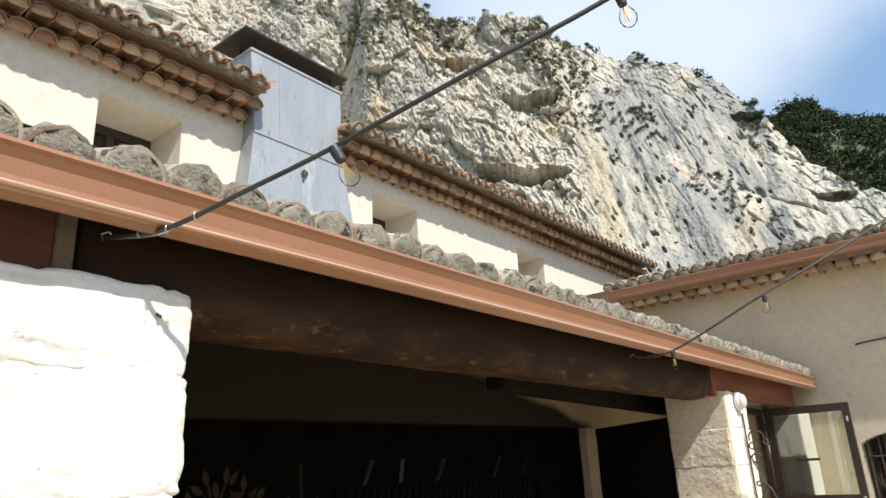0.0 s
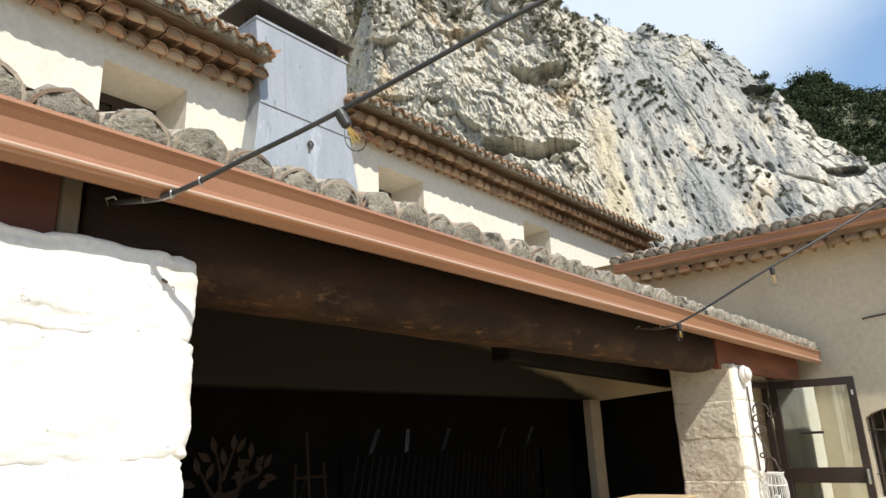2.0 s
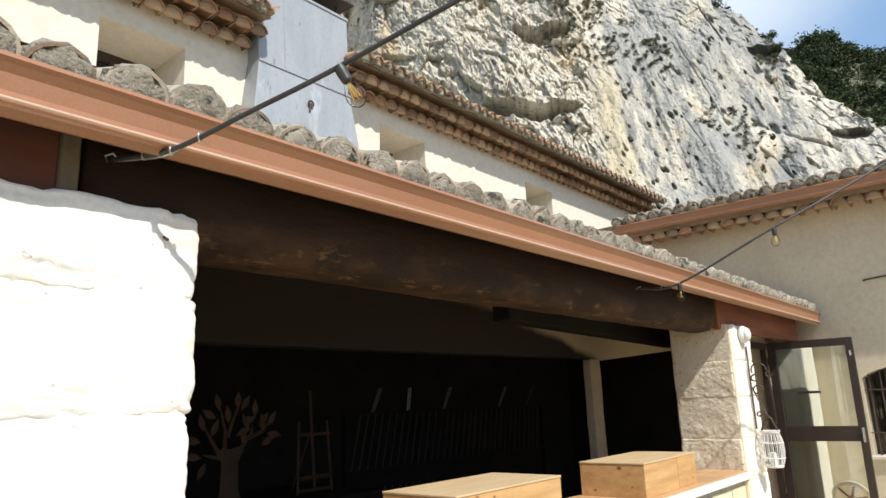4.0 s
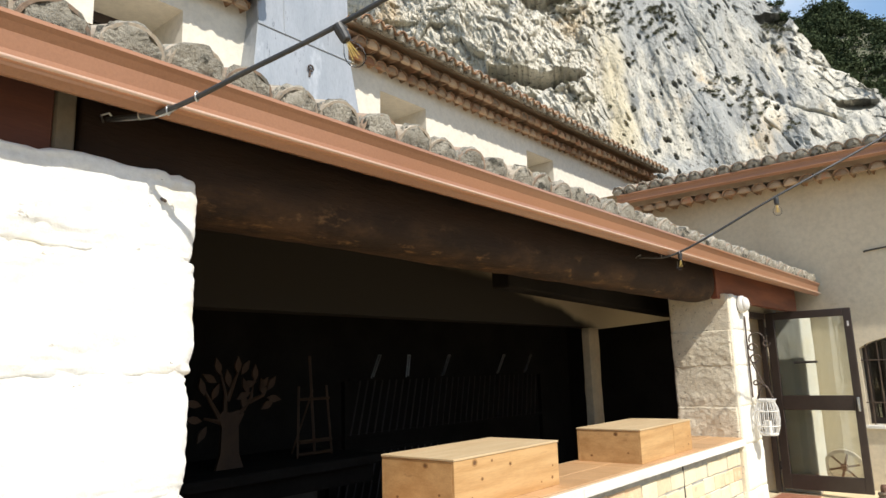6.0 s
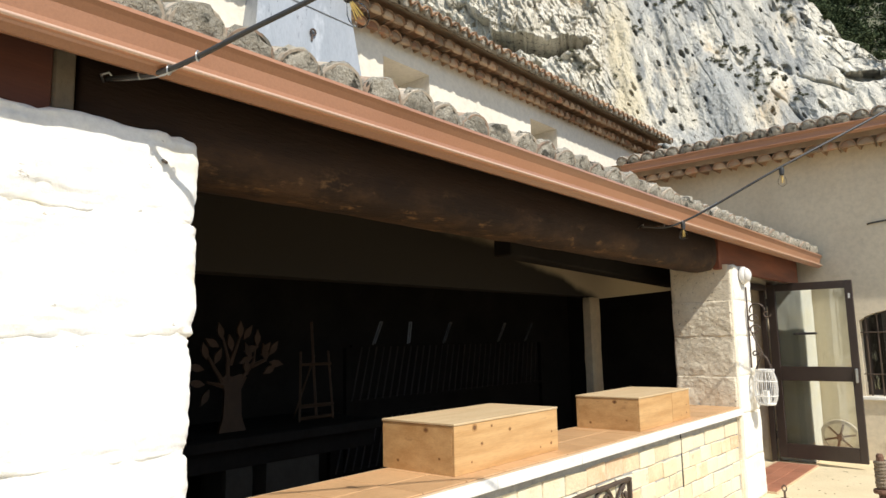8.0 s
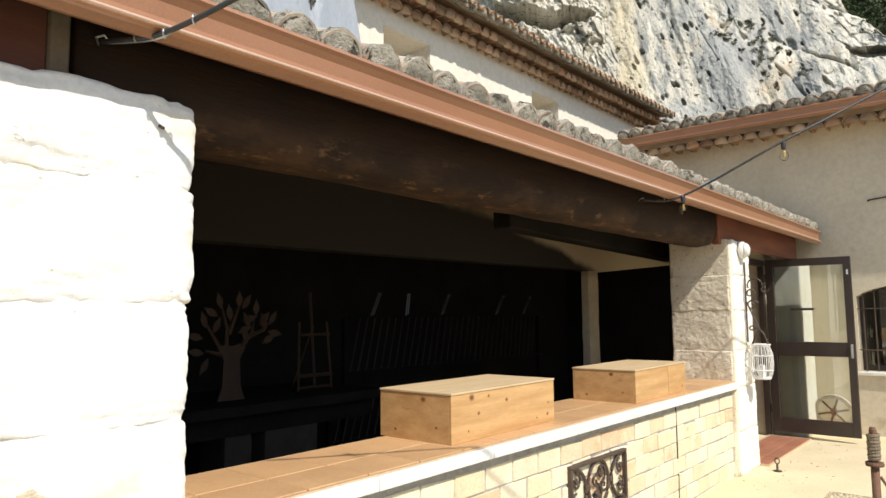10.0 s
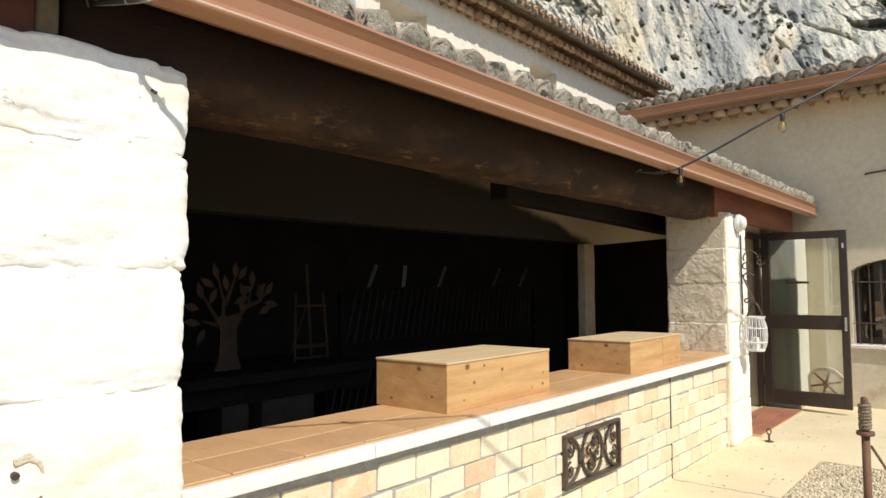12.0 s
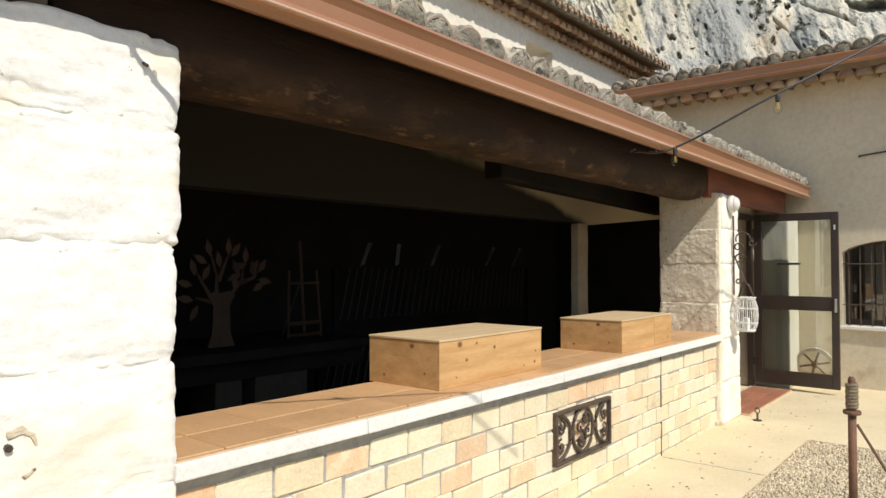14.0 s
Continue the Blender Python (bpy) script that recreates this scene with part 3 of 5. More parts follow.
# ---- pillars and counter ----
p1 = thing("stone_pillar", "thick whitewashed stone pillar with worn rounded blocks", "pillar", "pillars of the outdoor kitchen")
for i, (z0, z1, dx) in enumerate(((0, 0.43, 0.0), (0.435, 0.86, 0.008), (0.865, 1.265, 0.0), (1.275, 1.665, -0.006), (1.675, 2.06, 0.004), (2.07, 2.372, 0.0))):
    part("stone_block", rough_block(-0.4, 1.245 + dx, 2.2, 2.86, z0 - 0.012, z1 + 0.012, 52, 0.009, 0.022, i * 7.3, 0.9), M["stone"], p1, smooth=True)
part("mortar_core", rough_block(-0.38, 1.228, 2.209, 2.84, 0, 2.34, 60, 0.008, 0.02, 3.0, 0.0), M["stone"], p1, smooth=True)
part("iron_stub", tube([(0.725, 2.24, 1.085), (0.725, 2.188, 1.08)], 0.011, 8), M["iron"], p1, "dark iron stub")
scar = tube([(0.752 + 0.052 * math.cos(radians(a)), 2.199, 1.052 + 0.072 * math.sin(radians(a))) for a in range(120, -80, -12)], 0.012, 8, 0.006)
for v in scar.verts:
    v.co.y = 2.199 + (v.co.y - 2.199) * 0.15
    v.co += Vector((noise.noise(v.co * 40), 0, noise.noise(v.co * 40 + Vector((5, 0, 0))))) * 0.008
part("stone_scar", scar, M["scar"], p1, "tan stone scar round the stub", smooth=True)
part("nail", tube([(1.105, 2.22, 2.285), (1.108, 2.175, 2.262)], 0.006, 6), M["iron"], p1)
p2 = thing("stone_pillar", "squared pale limestone pillar with a white front", "pillar", "pillars of the outdoor kitchen")
for i, (z0, z1) in enumerate(((0, 0.42), (0.425, 0.86), (0.865, 1.22), (1.225, 1.62), (1.625, 1.98), (1.985, 2.345))):
    part("stone_block", rough_block(7.09 + 0.008 * (i % 2), 7.74 - 0.01 * (i % 3), 2.235, 2.84, z0 - 0.006, z1 + 0.006, 36, 0.007, 0.010, 50 + i * 5.1, 0.5), M["stone_raw"], p2, smooth=True)
    part("whitewashed_face", rough_block(7.14 + 0.02 * (i % 2), 7.75 - 0.02 * (i % 3), 2.205, 2.30, z0 - 0.004, z1 + 0.004, 14, 0.010, 0.022, 90 + i * 5.1), M["stone"], p2, "white painted stone face", smooth=True)

part("mortar_core", rough_block(7.099, 7.71, 2.216, 2.82, 0, 2.33, 30, 0.005, 0.01, 8.0), M["stone_raw"], p2, smooth=True)
counter = thing("counter", "long brick counter with a white edge and terracotta top", "counter")
part("core", box(1.25, 7.1, 2.2625, 2.84, 0, 0.86), M["brick_joint"], counter, "grey mortar core")
nose = bmesh.new()
xs = [1.235, 2.15, 3.0, 3.9, 5.68, 7.12]
for a, b in zip(xs, xs[1:]):
    add_box(nose, a + 0.0015, b - 0.0015, 2.195, 2.86, 0.855, 0.918, 0.006, 2)
for e in nose.verts:
    if e.co.y < 2.3:
        e.co.y += 0.006 * noise.noise(e.co * 9)
        e.co.z += 0.004 * noise.noise(e.co * 7)
part("edge", nose, M["white_edge"], counter, "white painted mortar edge")
part("tile_bed", box(1.24, 7.1, 2.21, 2.86, 0.918, 0.926), M["grout"], counter, "pale tile grout")

# ---- the lean-to: beam, gutter, fascia, ceiling ----
bm = bmesh.new()
for i in range(61):
    x = 0.86 + (7.0 - 0.86) * i / 60
    end = min(1.0, (7.0 - x) / 0.10 + 0.55)
    ring = []
    for k in range(20):
        a = 2 * math.pi * k / 20
        cy, cz = math.cos(a), math.sin(a)
        s = (abs(cy) ** 3.2 + abs(cz) ** 3.2) ** (-1 / 3.2)
        w = Vector((x, 2.47 + 0.2 * s * cy * end, 2.455 + (0.262 if cz > 0 else 0.185) * s * cz * end))
        k2 = 0.016 * noise.noise(Vector((x * 1.3, a * 2, 0))) + 0.008 * noise.noise(Vector((x * 5, a * 4, 3)))
        ring.append(bm.verts.new(w + Vector((0, cy, cz)) * k2))
    if i:
        for k in range(20):
            bm.faces.new((last[k], last[(k + 1) % 20], ring[(k + 1) % 20], ring[k]))
    else:
        bm.faces.new(ring[::-1])
    last = ring
bm.faces.new(last)
tagged(part("beam", bm, M["timber"], smooth=True), "heavy dark oak beam resting on the two pillars", "beam")
tagged(part("fascia_board", box(7.02, 10.16, 2.29, 2.36, 2.30, 2.66, 0.006), M["red_wood"]), "red-brown stained fascia board under the gutter", "fascia")
tagged(part("fascia_board", box(-1.5, 0.770, 2.27, 2.35, 2.375, 2.66, 0.006), M["shaded_red_wood"]), "red-brown stained fascia board above the pillar", "fascia")
tagged(part("mortar_strip", box(0.774, 0.842, 2.275, 2.60, 2.36, 2.66, 0.008), M["shaded_mortar"]), "cream mortar joint between board and beam", "mortar")
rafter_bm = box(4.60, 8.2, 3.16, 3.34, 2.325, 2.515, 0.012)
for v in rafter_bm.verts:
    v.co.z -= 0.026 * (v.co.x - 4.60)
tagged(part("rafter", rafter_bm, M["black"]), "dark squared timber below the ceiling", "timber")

tagged(part("timber_stub", extrude_profile([(2.70, 2.34), (2.98, 2.36), (2.98, 2.47), (2.70, 2.47)], 0.9, 1.78), M["black"]), "short dark timber end lying on the pillar", "timber")

SLOPE = 0.385


def roof_z(y):
    return 2.700 + (y - 2.098) * SLOPE


deck = extrude_profile([(2.20, roof_z(2.20) - 0.03), (6.16, roof_z(6.16) - 0.03), (6.16, roof_z(6.16) + 0.03), (2.20, roof_z(2.20) + 0.03)], -3.0, 10.40)
tagged(part("ceiling", deck, M["dark_wood"]), "dark boarded underside of the lean-to roof", "ceiling", kind="structure")
gut = [(1.800, 2.585), (1.782, 2.592), (1.776, 2.578), (1.786, 2.566), (1.800, 2.545), (1.806, 2.500), (1.800, 2.478), (1.792, 2.470), (1.796, 2.461), (1.806, 2.456),
       (1.820, 2.436), (1.850, 2.444), (1.900, 2.464), (1.935, 2.478), (1.945, 2.495), (1.945, 2.590), (1.937, 2.590), (1.937, 2.497), (1.900, 2.474), (1.852, 2.454), (1.830, 2.446), (1.815, 2.48), (1.812, 2.55)]
GK = 1.128
gut0 = gut
GDROP = 0.029
gut = [(y * GK, 1.65 + (z - 1.65) * GK - GDROP) for y, z in gut]
gutter = thing("gutter", "terracotta-red metal roof gutter along the lean-to", "gutter")
part("channel", extrude_profile(gut, -1.6, 10.33), M["copper"], gutter, smooth=False)
BEAD = (1.782 * GK, 1.65 + (2.469 - 1.65) * GK - GDROP)
part("bead", tube([(-1.6 + 0.5 * i, *BEAD) for i in range(24)] + [(10.33, *BEAD)], 0.0068, 12), M["gutter_bead"], gutter, "rolled bead with its sunlit highlight painted paler", smooth=True)
cap = bmesh.new()
cap.faces.new([cap.verts.new((10.33, y, z)) for y, z in gut[:16]])
bmesh.ops.solidify(cap, geom=cap.faces[:], thickness=0.006)
part("end_cap", cap, M["copper"], gutter)
# ---- upper house ----
WY = 6.17
wins = [(2.40, 3.28), (6.13, 7.06), (9.70, 10.58)]
bm = bmesh.new()
z0, z1, s0, s1 = 0.0, 6.0, 4.5, 5.42
cuts = [-6.0] + [q for w in wins for q in w] + [15.2]
for a, b in zip(cuts[::2], cuts[1::2]):
    add_box(bm, a, b, WY, WY + 0.80, z0, z1)
for a, b in wins:
    add_box(bm, a, b, WY, WY + 0.80, z0, s0)
    add_box(bm, a, b, WY, WY + 0.80, s1, z1)
bmesh.ops.remove_doubles(bm, verts=bm.verts, dist=1e-4)
tagged(part("wall_house", bm, M["plaster_white"]), "pale lime-plastered upper wall of the house", "wall", kind="structure")
for i, (a, b) in enumerate(wins):
    w = thing("window_%d" % (i + 1), "small dark wooden window deep in the wall", "window", kind="structure")
    f = bmesh.new()
    add_box(f, a, b, WY + 0.66, WY + 0.73, s1 - 0.10, s1)
    add_box(f, a, b, WY + 0.66, WY + 0.73, s0, s0 + 0.07)
    add_box(f, a, a + 0.07, WY + 0.66, WY + 0.73, s0 + 0.07, s1 - 0.10)
    add_box(f, b - 0.07, b, WY + 0.66, WY + 0.73, s0 + 0.07, s1 - 0.10)
    add_box(f, (a + b) / 2 - 0.04, (a + b) / 2 + 0.04, WY + 0.665, WY + 0.72, s0 + 0.07, s1 - 0.10)
    part("window_frame", f, M["frame_brown"], w)
    for q in ((a + 0.07, (a + b) / 2 - 0.04), ((a + b) / 2 + 0.04, b - 0.07)):
        part("pane", box(q[0], q[1], WY + 0.69, WY + 0.696, s0 + 0.07, s1 - 0.10), M["pane"], w)
    tagged(part("room_dark", box(a - 0.1, b + 0.1, WY + 0.84, WY + 0.94, s0 - 0.1, s1 + 0.1), M["black"]), "unlit room behind the window", "interior wall", kind="structure")

EAVE = [(-3.0, 4.08), (5.30, 14.75)]
upper_roof = thing("upper_roof", "clay-tiled eave with a double row of corbelled tiles", "roof")
for a, b in EAVE:
    for j, (zz, out) in enumerate(((5.66, 0.15), (5.785, 0.33), (5.905, 0.50))):
        part("corbel_bed", box(a, b, WY - out + 0.05, WY - 0.002, zz + 0.088, zz + 0.122, 0.004), M["tile_warm"], upper_roof, "flat clay bed between the rows")
for a, b in EAVE:
    part("roof_deck", extrude_profile([(5.80, 5.985), (12.5, 8.2), (12.5, 8.14), (5.80, 5.96)], a, b), M["mortar_tan"], upper_roof)
part("roof_deck", extrude_profile([(6.45, 6.20), (12.5, 8.2), (12.5, 8.14), (6.45, 6.14)], 4.02, 5.30), M["mortar_tan"], upper_roof)

# ---- zinc chimney ----
ch = thing("chimney", "grey zinc-clad chimney with a dark sheet cap", "chimney")


def frustum(b, t, z0, z1):
    bm_ = bmesh.new()
    lo = [bm_.verts.new((x, y, z0)) for x, y in ((b[0], b[2]), (b[1], b[2]), (b[1], b[3]), (b[0], b[3]))]
    hi = [bm_.verts.new((x, y, z1)) for x, y in ((t[0], t[2]), (t[1], t[2]), (t[1], t[3]), (t[0], t[3]))]
    for k in range(4):
        bm_.faces.new((lo[k], lo[(k + 1) % 4], hi[(k + 1) % 4], hi[k]))
    bm_.faces.new(hi)
    bm_.faces.new(lo[::-1])
    bmesh.ops.bevel(bm_, geom=bm_.edges[:], offset=0.008, segments=1, affect="EDGES")
    return bm_


part("lower_casing", frustum((3.80, 5.68, 5.80, 6.4), (4.03, 5.39, 5.94, 6.4), 3.6, 5.50), M["zinc"], ch)
part("upper_casing", frustum((4.045, 5.375, 5.95, 6.4), (3.96, 5.37, 5.97, 6.4), 5.505, 6.58), M["zinc"], ch)
part("seam", box(4.03, 5.395, 5.925, 6.4, 5.488, 5.515, 0.004), M["zinc"], ch)
part("standing_seam", frustum((4.385, 4.40, 5.938, 5.96), (4.36, 4.375, 5.957, 5.98), 5.515, 6.56), M["zinc"], ch)
part("top_rim", box(3.95, 5.38, 5.955, 6.41, 6.56, 6.60, 0.004), M["zinc"], ch, "pale folded rim")
capm = box(3.80, 5.40, 5.86, 6.55, 0, 0.03, 0.004)
for q in capm.verts:
    q.co.z += 6.745 + 0.03 * (q.co.y - 5.83)
cp = part("cap", capm, M["dark_metal"], ch, "dark rusted sheet cap")
for x in (4.05, 5.25):
    for y in (6.05, 6.32):
        part("cap_leg", tube([(x, y, 6.57), (x, y, 6.79)], 0.015, 6), M["dark_metal"], cp)
hk = [(4.73 + p[0], 5.895, 5.15 + p[1]) for p in spiral(0, 0.03, 0.035, 0.035, -90, 250, 14)] + [(4.715, 5.90, 5.07)]
part("hook", tube(hk, 0.012, 6), M["iron"], ch, "small black iron hook")

# ---- right-hand house ----
RX = 10.42
bm = bmesh.new()
wy0, wy1, wz0, wz1 = 0.585, 1.665, 0.815, 1.79
add_box(bm, RX, RX + 0.45, wy1, 6.165, 0, 4.29)
add_box(bm, RX, RX + 0.45, -7, wy0, 0, 4.29)
add_box(bm, RX, RX + 0.45, wy0, wy1, 0, wz0)
arch = [(wy0, wz1)] + [(wy0 + (wy1 - wy0) * k / 12, wz1 + 0.15 * math.sin(math.pi * k / 12) ** 0.7) for k in range(1, 12)] + [(wy1, wz1), (wy1, 4.29), (wy0, 4.29)]
fa, fb = [bm.verts.new((RX, y, z)) for y, z in arch], [bm.verts.new((RX + 0.45, y, z)) for y, z in arch]
bm.faces.new(fa)
bm.faces.new(fb[::-1])
for k in range(len(arch)):
    bm.faces.new((fa[k], fb[k], fb[(k + 1) % len(arch)], fa[(k + 1) % len(arch)]))
bmesh.ops.recalc_face_normals(bm, faces=bm.faces)
tagged(part("wall_side", bm, M["plaster"]), "cream plastered wall of the side house", "wall", kind="structure")
wb = thing("window_4", "arched dark window with iron bars and a pale sill", "window", kind="structure")
part("window_frame", box(RX + 0.22, RX + 0.28, wy0 - 0.02, wy1 + 0.02, wz0, wz1 + 0.25), M["frame_brown"], wb)
part("pane", box(RX + 0.205, RX + 0.212, wy0 + 0.08, wy1 - 0.08, wz0 + 0.08, wz1 + 0.1), M["pane"], wb)
part("window_sill", rough_block(RX - 0.05, RX + 0.2, wy0 - 0.05, wy1 + 0.04, wz0 - 0.05, wz0, 8, 0.004, 0.01), M["white_edge"], wb, "white stone sill")
for k in range(8):
    y = wy0 + 0.1 + k * 0.13
    part("bar", tube([(RX + 0.04, y, wz0), (RX + 0.04, y, wz1 + 0.17)], 0.009, 6), M["iron"], wb)
for z in (wz0 + 0.28, wz0 + 0.82):
    part("cross_bar", tube([(RX + 0.03, wy0 - 0.0, z), (RX + 0.03, wy1 + 0.12, z)], 0.008, 6), M["iron"], wb)
side_roof = thing("side_roof", "clay-tiled roof of the side house with a corbelled eave", "roof")
OVERHANG = Matrix.Translation((0, 0, 1.65)) @ Matrix.Scale(0.98, 4) @ Matrix.Translation((0, 0, -1.65))
side_roof.matrix_basis = OVERHANG
dk = bmesh.new()
q = [dk.verts.new(p) for p in ((10.16, -7, 4.425), (10.16, 5.40, 4.425), (16.4, 9.2, 6.0), (16.4, -7, 6.0))]
dk.faces.new(q)
bmesh.ops.solidify(dk, geom=dk.faces[:], thickness=0.05)
part("roof_slab", dk, M["mortar_tan"], side_roof)
g2 = thing("gutter", "terracotta-red metal gutter on the side house", "gutter")
gb = extrude_profile([(y - 1.776, z - 2.4) for y, z in gut0], -4.75, 7.0)
part("channel", gb, M["copper"], g2)
g2.matrix_basis = OVERHANG @ Matrix.Translation((10.10, 0, 4.205)) @ Matrix.Rotation(radians(-90), 4, "Z")

# ---- wall with the glass door ----
bm = bmesh.new()
add_box(bm, 7.74, 8.15, 2.62, 2.85, 0, 2.62)
add_box(bm, 9.70, 10.415, 2.62, 2.85, 0, 2.62)
add_box(bm, 8.15, 9.70, 2.62, 2.85, 2.28, 2.62)
tagged(part("wall_door", bm, M["plaster"]), "cream plastered wall beside the glass door", "wall", kind="structure")
tagged(part("wall_nib", rough_block(9.84, 10.412, 2.19, 2.615, 0, 2.285, 20, 0.006, 0.012, 31), M["stone"], smooth=True), "whitewashed wall end behind the glass door", "wall", kind="structure")
door = thing("door_1", "open glazed door in a dark brown metal frame", "door", kind="structure")
jb = bmesh.new()
# Left box widened beyond the jamb; its dark colour stands for the shaded door recess
add_box(jb, 7.78, 8.22, 2.57, 2.66, 0.02, 2.28)
add_box(jb, 9.64, 9.70, 2.60, 2.66, 0.02, 2.28)
add_box(jb, 8.22, 9.64, 2.57, 2.66, 2.21, 2.28)
part("door_frame", jb, M["frame_brown"], door)
LX, LY0, LY1 = 9.65, 1.58, 2.57
leaf = bmesh.new()
for y0, y1, a, b in ((LY0, LY0 + 0.085, 0.07, 2.285), (LY1 - 0.10, LY1, 0.07, 2.285), (LY0 + 0.085, LY1 - 0.10, 2.19, 2.285), (LY0 + 0.085, LY1 - 0.10, 1.04, 1.22), (LY0 + 0.085, LY1 - 0.10, 0.07, 0.25)):
    add_box(leaf, LX, LX + 0.05, y0, y1, a, b, 0.004)
lf = part("leaf", leaf, M["frame_brown"], door)
for a, b in ((0.25, 1.04), (1.22, 2.19)):
    part("pane", box(LX + 0.022, LX + 0.028, LY0 + 0.085, LY1 - 0.10, a, b), M["pane"], lf)
part("handle", box(LX - 0.05, LX + 0.06, LY0 + 0.02, LY0 + 0.05, 1.03, 1.20, 0.008), M["steel"], lf, "brushed steel handle")
# Solid dark bar added in place of a reflection in the pane
part("handle_bar", box(LX - 0.012, LX + 0.062, 2.02, 2.28, 1.62, 1.65, 0.004), M["dark_metal"], lf)
part("label_plate", box(LX - 0.003, LX, LY0 + 0.03, LY0 + 0.05, 2.06, 2.12), M["white_metal"], lf)
for z in (0.3, 1.15, 2.0):
    part("hinge", tube([(9.66, 2.575, z), (9.66, 2.575, z + 0.1)], 0.012, 8), M["dark_metal"], lf)

# ---- inside the outdoor kitchen ----
bm = bmesh.new()
hood = [(-3.0, 0.0), (1.9, 0.0), (1.9, 2.112), (7.45, 2.135), (7.70, 2.112), (10.38, 2.345), (10.38, 3.40), (-3.0, 3.40)]
hf, hb = [bm.verts.new((x, 4.0, z)) for x, z in hood], [bm.verts.new((x, 4.2, z)) for x, z in hood]
bm.faces.new(hf)
bm.faces.new(hb[::-1])
for k in range(len(hood)):
    bm.faces.new((hf[k], hb[k], hb[(k + 1) % len(hood)], hf[(k + 1) % len(hood)]))
bmesh.ops.recalc_face_normals(bm, faces=bm.faces)
tagged(part("wall_hood", bm, M["smoke_and_light"]), "smoky plaster wall over the wide hearth, bounced light in its colour", "wall", kind="structure")
tagged(part("pier", rough_block(7.44, 7.69, 3.985, 4.09, 0, 2.125, 16, 0.006, 0.012, 61.0), M["pier"], smooth=True), "cream plastered pier beside the hearth", "pier", kind="structure")
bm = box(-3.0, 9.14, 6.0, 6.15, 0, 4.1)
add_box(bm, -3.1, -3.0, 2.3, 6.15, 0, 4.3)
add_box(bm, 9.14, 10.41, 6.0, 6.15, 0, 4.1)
tagged(part("wall_back", bm, M["black"]), "sooty near-black back wall of the hearth, shade in its colour", "wall", kind="structure")
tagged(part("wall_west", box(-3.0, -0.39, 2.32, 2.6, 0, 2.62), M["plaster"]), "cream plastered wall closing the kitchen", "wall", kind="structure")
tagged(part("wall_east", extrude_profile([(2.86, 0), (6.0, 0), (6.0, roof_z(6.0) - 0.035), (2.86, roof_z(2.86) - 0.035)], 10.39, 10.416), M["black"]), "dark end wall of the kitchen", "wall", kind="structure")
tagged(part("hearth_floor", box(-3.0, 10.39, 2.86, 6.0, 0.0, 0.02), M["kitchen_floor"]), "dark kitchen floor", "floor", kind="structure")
hearth = thing("hearth", "dark stone hearth shelf on pale supports", "hearth")
part("slab", rough_block(2.3, 4.72, 4.75, 5.95, 0.83, 0.92, 14, 0.006, 0.015), M["black"], hearth)
for a, b in ((2.4, 2.75), (3.10, 3.36), (3.48, 4.05)):
    part("support", rough_block(a, b, 4.92, 5.3, 0.02, 0.66, 8, 0.008, 0.02), M["shaded_plaster"], hearth, "grey block support")
part("apron", box(2.35, 4.7, 4.90, 5.4, 0.66, 0.83), M["black"], hearth)


def cut_shape(pts, y0, y1):
    bm_ = bmesh.new()
    f0, f1 = [bm_.verts.new((x, y0, z)) for x, z in pts], [bm_.verts.new((x, y1, z)) for x, z in pts]
    bm_.faces.new(f0)
    bm_.faces.new(f1[::-1])
    for k in range(len(pts)):
        bm_.faces.new((f0[k], f1[k], f1[(k + 1) % len(pts)], f0[(k + 1) % len(pts)]))
    bmesh.ops.recalc_face_normals(bm_, faces=bm_.faces)
    return bm_


tree = thing("tree_ornament", "brown cut-out tree ornament with pointed leaves on the hearth", "ornament")
TY, TX, TZ = 5.1, 3.27, 0.92
trunk = [(-0.13, 0), (0.13, 0), (0.085, 0.12), (0.075, 0.34), (0.13, 0.44), (0.07, 0.47), (0, 0.45), (-0.07, 0.47), (-0.13, 0.43), (-0.08, 0.34), (-0.09, 0.12)]
part("trunk", cut_shape([(TX + x, TZ + z) for x, z in trunk], TY, TY + 0.03), M["tree_cut"], tree)
for pts in ([(-0.05, 0.42), (-0.05, 0.60), (-0.10, 0.78)], [(-0.03, 0.55), (0.03, 0.70), (0.07, 0.80)], [(0.08, 0.43), (0.20, 0.56), (0.23, 0.72)], [(0.18, 0.53), (0.32, 0.58), (0.36, 0.64)],
            [(-0.10, 0.42), (-0.18, 0.54), (-0.24, 0.64)], [(-0.09, 0.38), (-0.24, 0.42)]):
    part("branch", tube([(TX + x, TY + 0.015, TZ + z) for x, z in pts], 0.022, 6, 0.010), M["tree_cut"], tree)
leafm = link_bm("leaf_blade", cut_shape([(0, 0), (0.028, 0.05), (0.030, 0.085), (0, 0.15), (-0.030, 0.085), (-0.028, 0.05)], 0, 0.02), M["tree_cut"])
for x, z, a in ((-0.11, 0.76, 15), (-0.14, 0.70, 60), (0.06, 0.77, 0), (0.09, 0.76, -35), (-0.02, 0.66, 10), (0.10, 0.66, -75), (0.23, 0.70, 0), (0.17, 0.60, 25), (0.27, 0.62, -40),
                (0.36, 0.62, -35), (0.32, 0.58, 10), (0.36, 0.56, -100), (-0.25, 0.60, 15), (-0.18, 0.56, -25), (-0.27, 0.52, 75), (0.14, 0.46, 10), (0.30, 0.46, -60), (-0.26, 0.40, 80), (-0.22, 0.36, 150), (0.05, 0.56, -70)):
    piece("leaf_blade", leafm, tree, pose(TX + x, TY, TZ + z, 0, -a, 0))

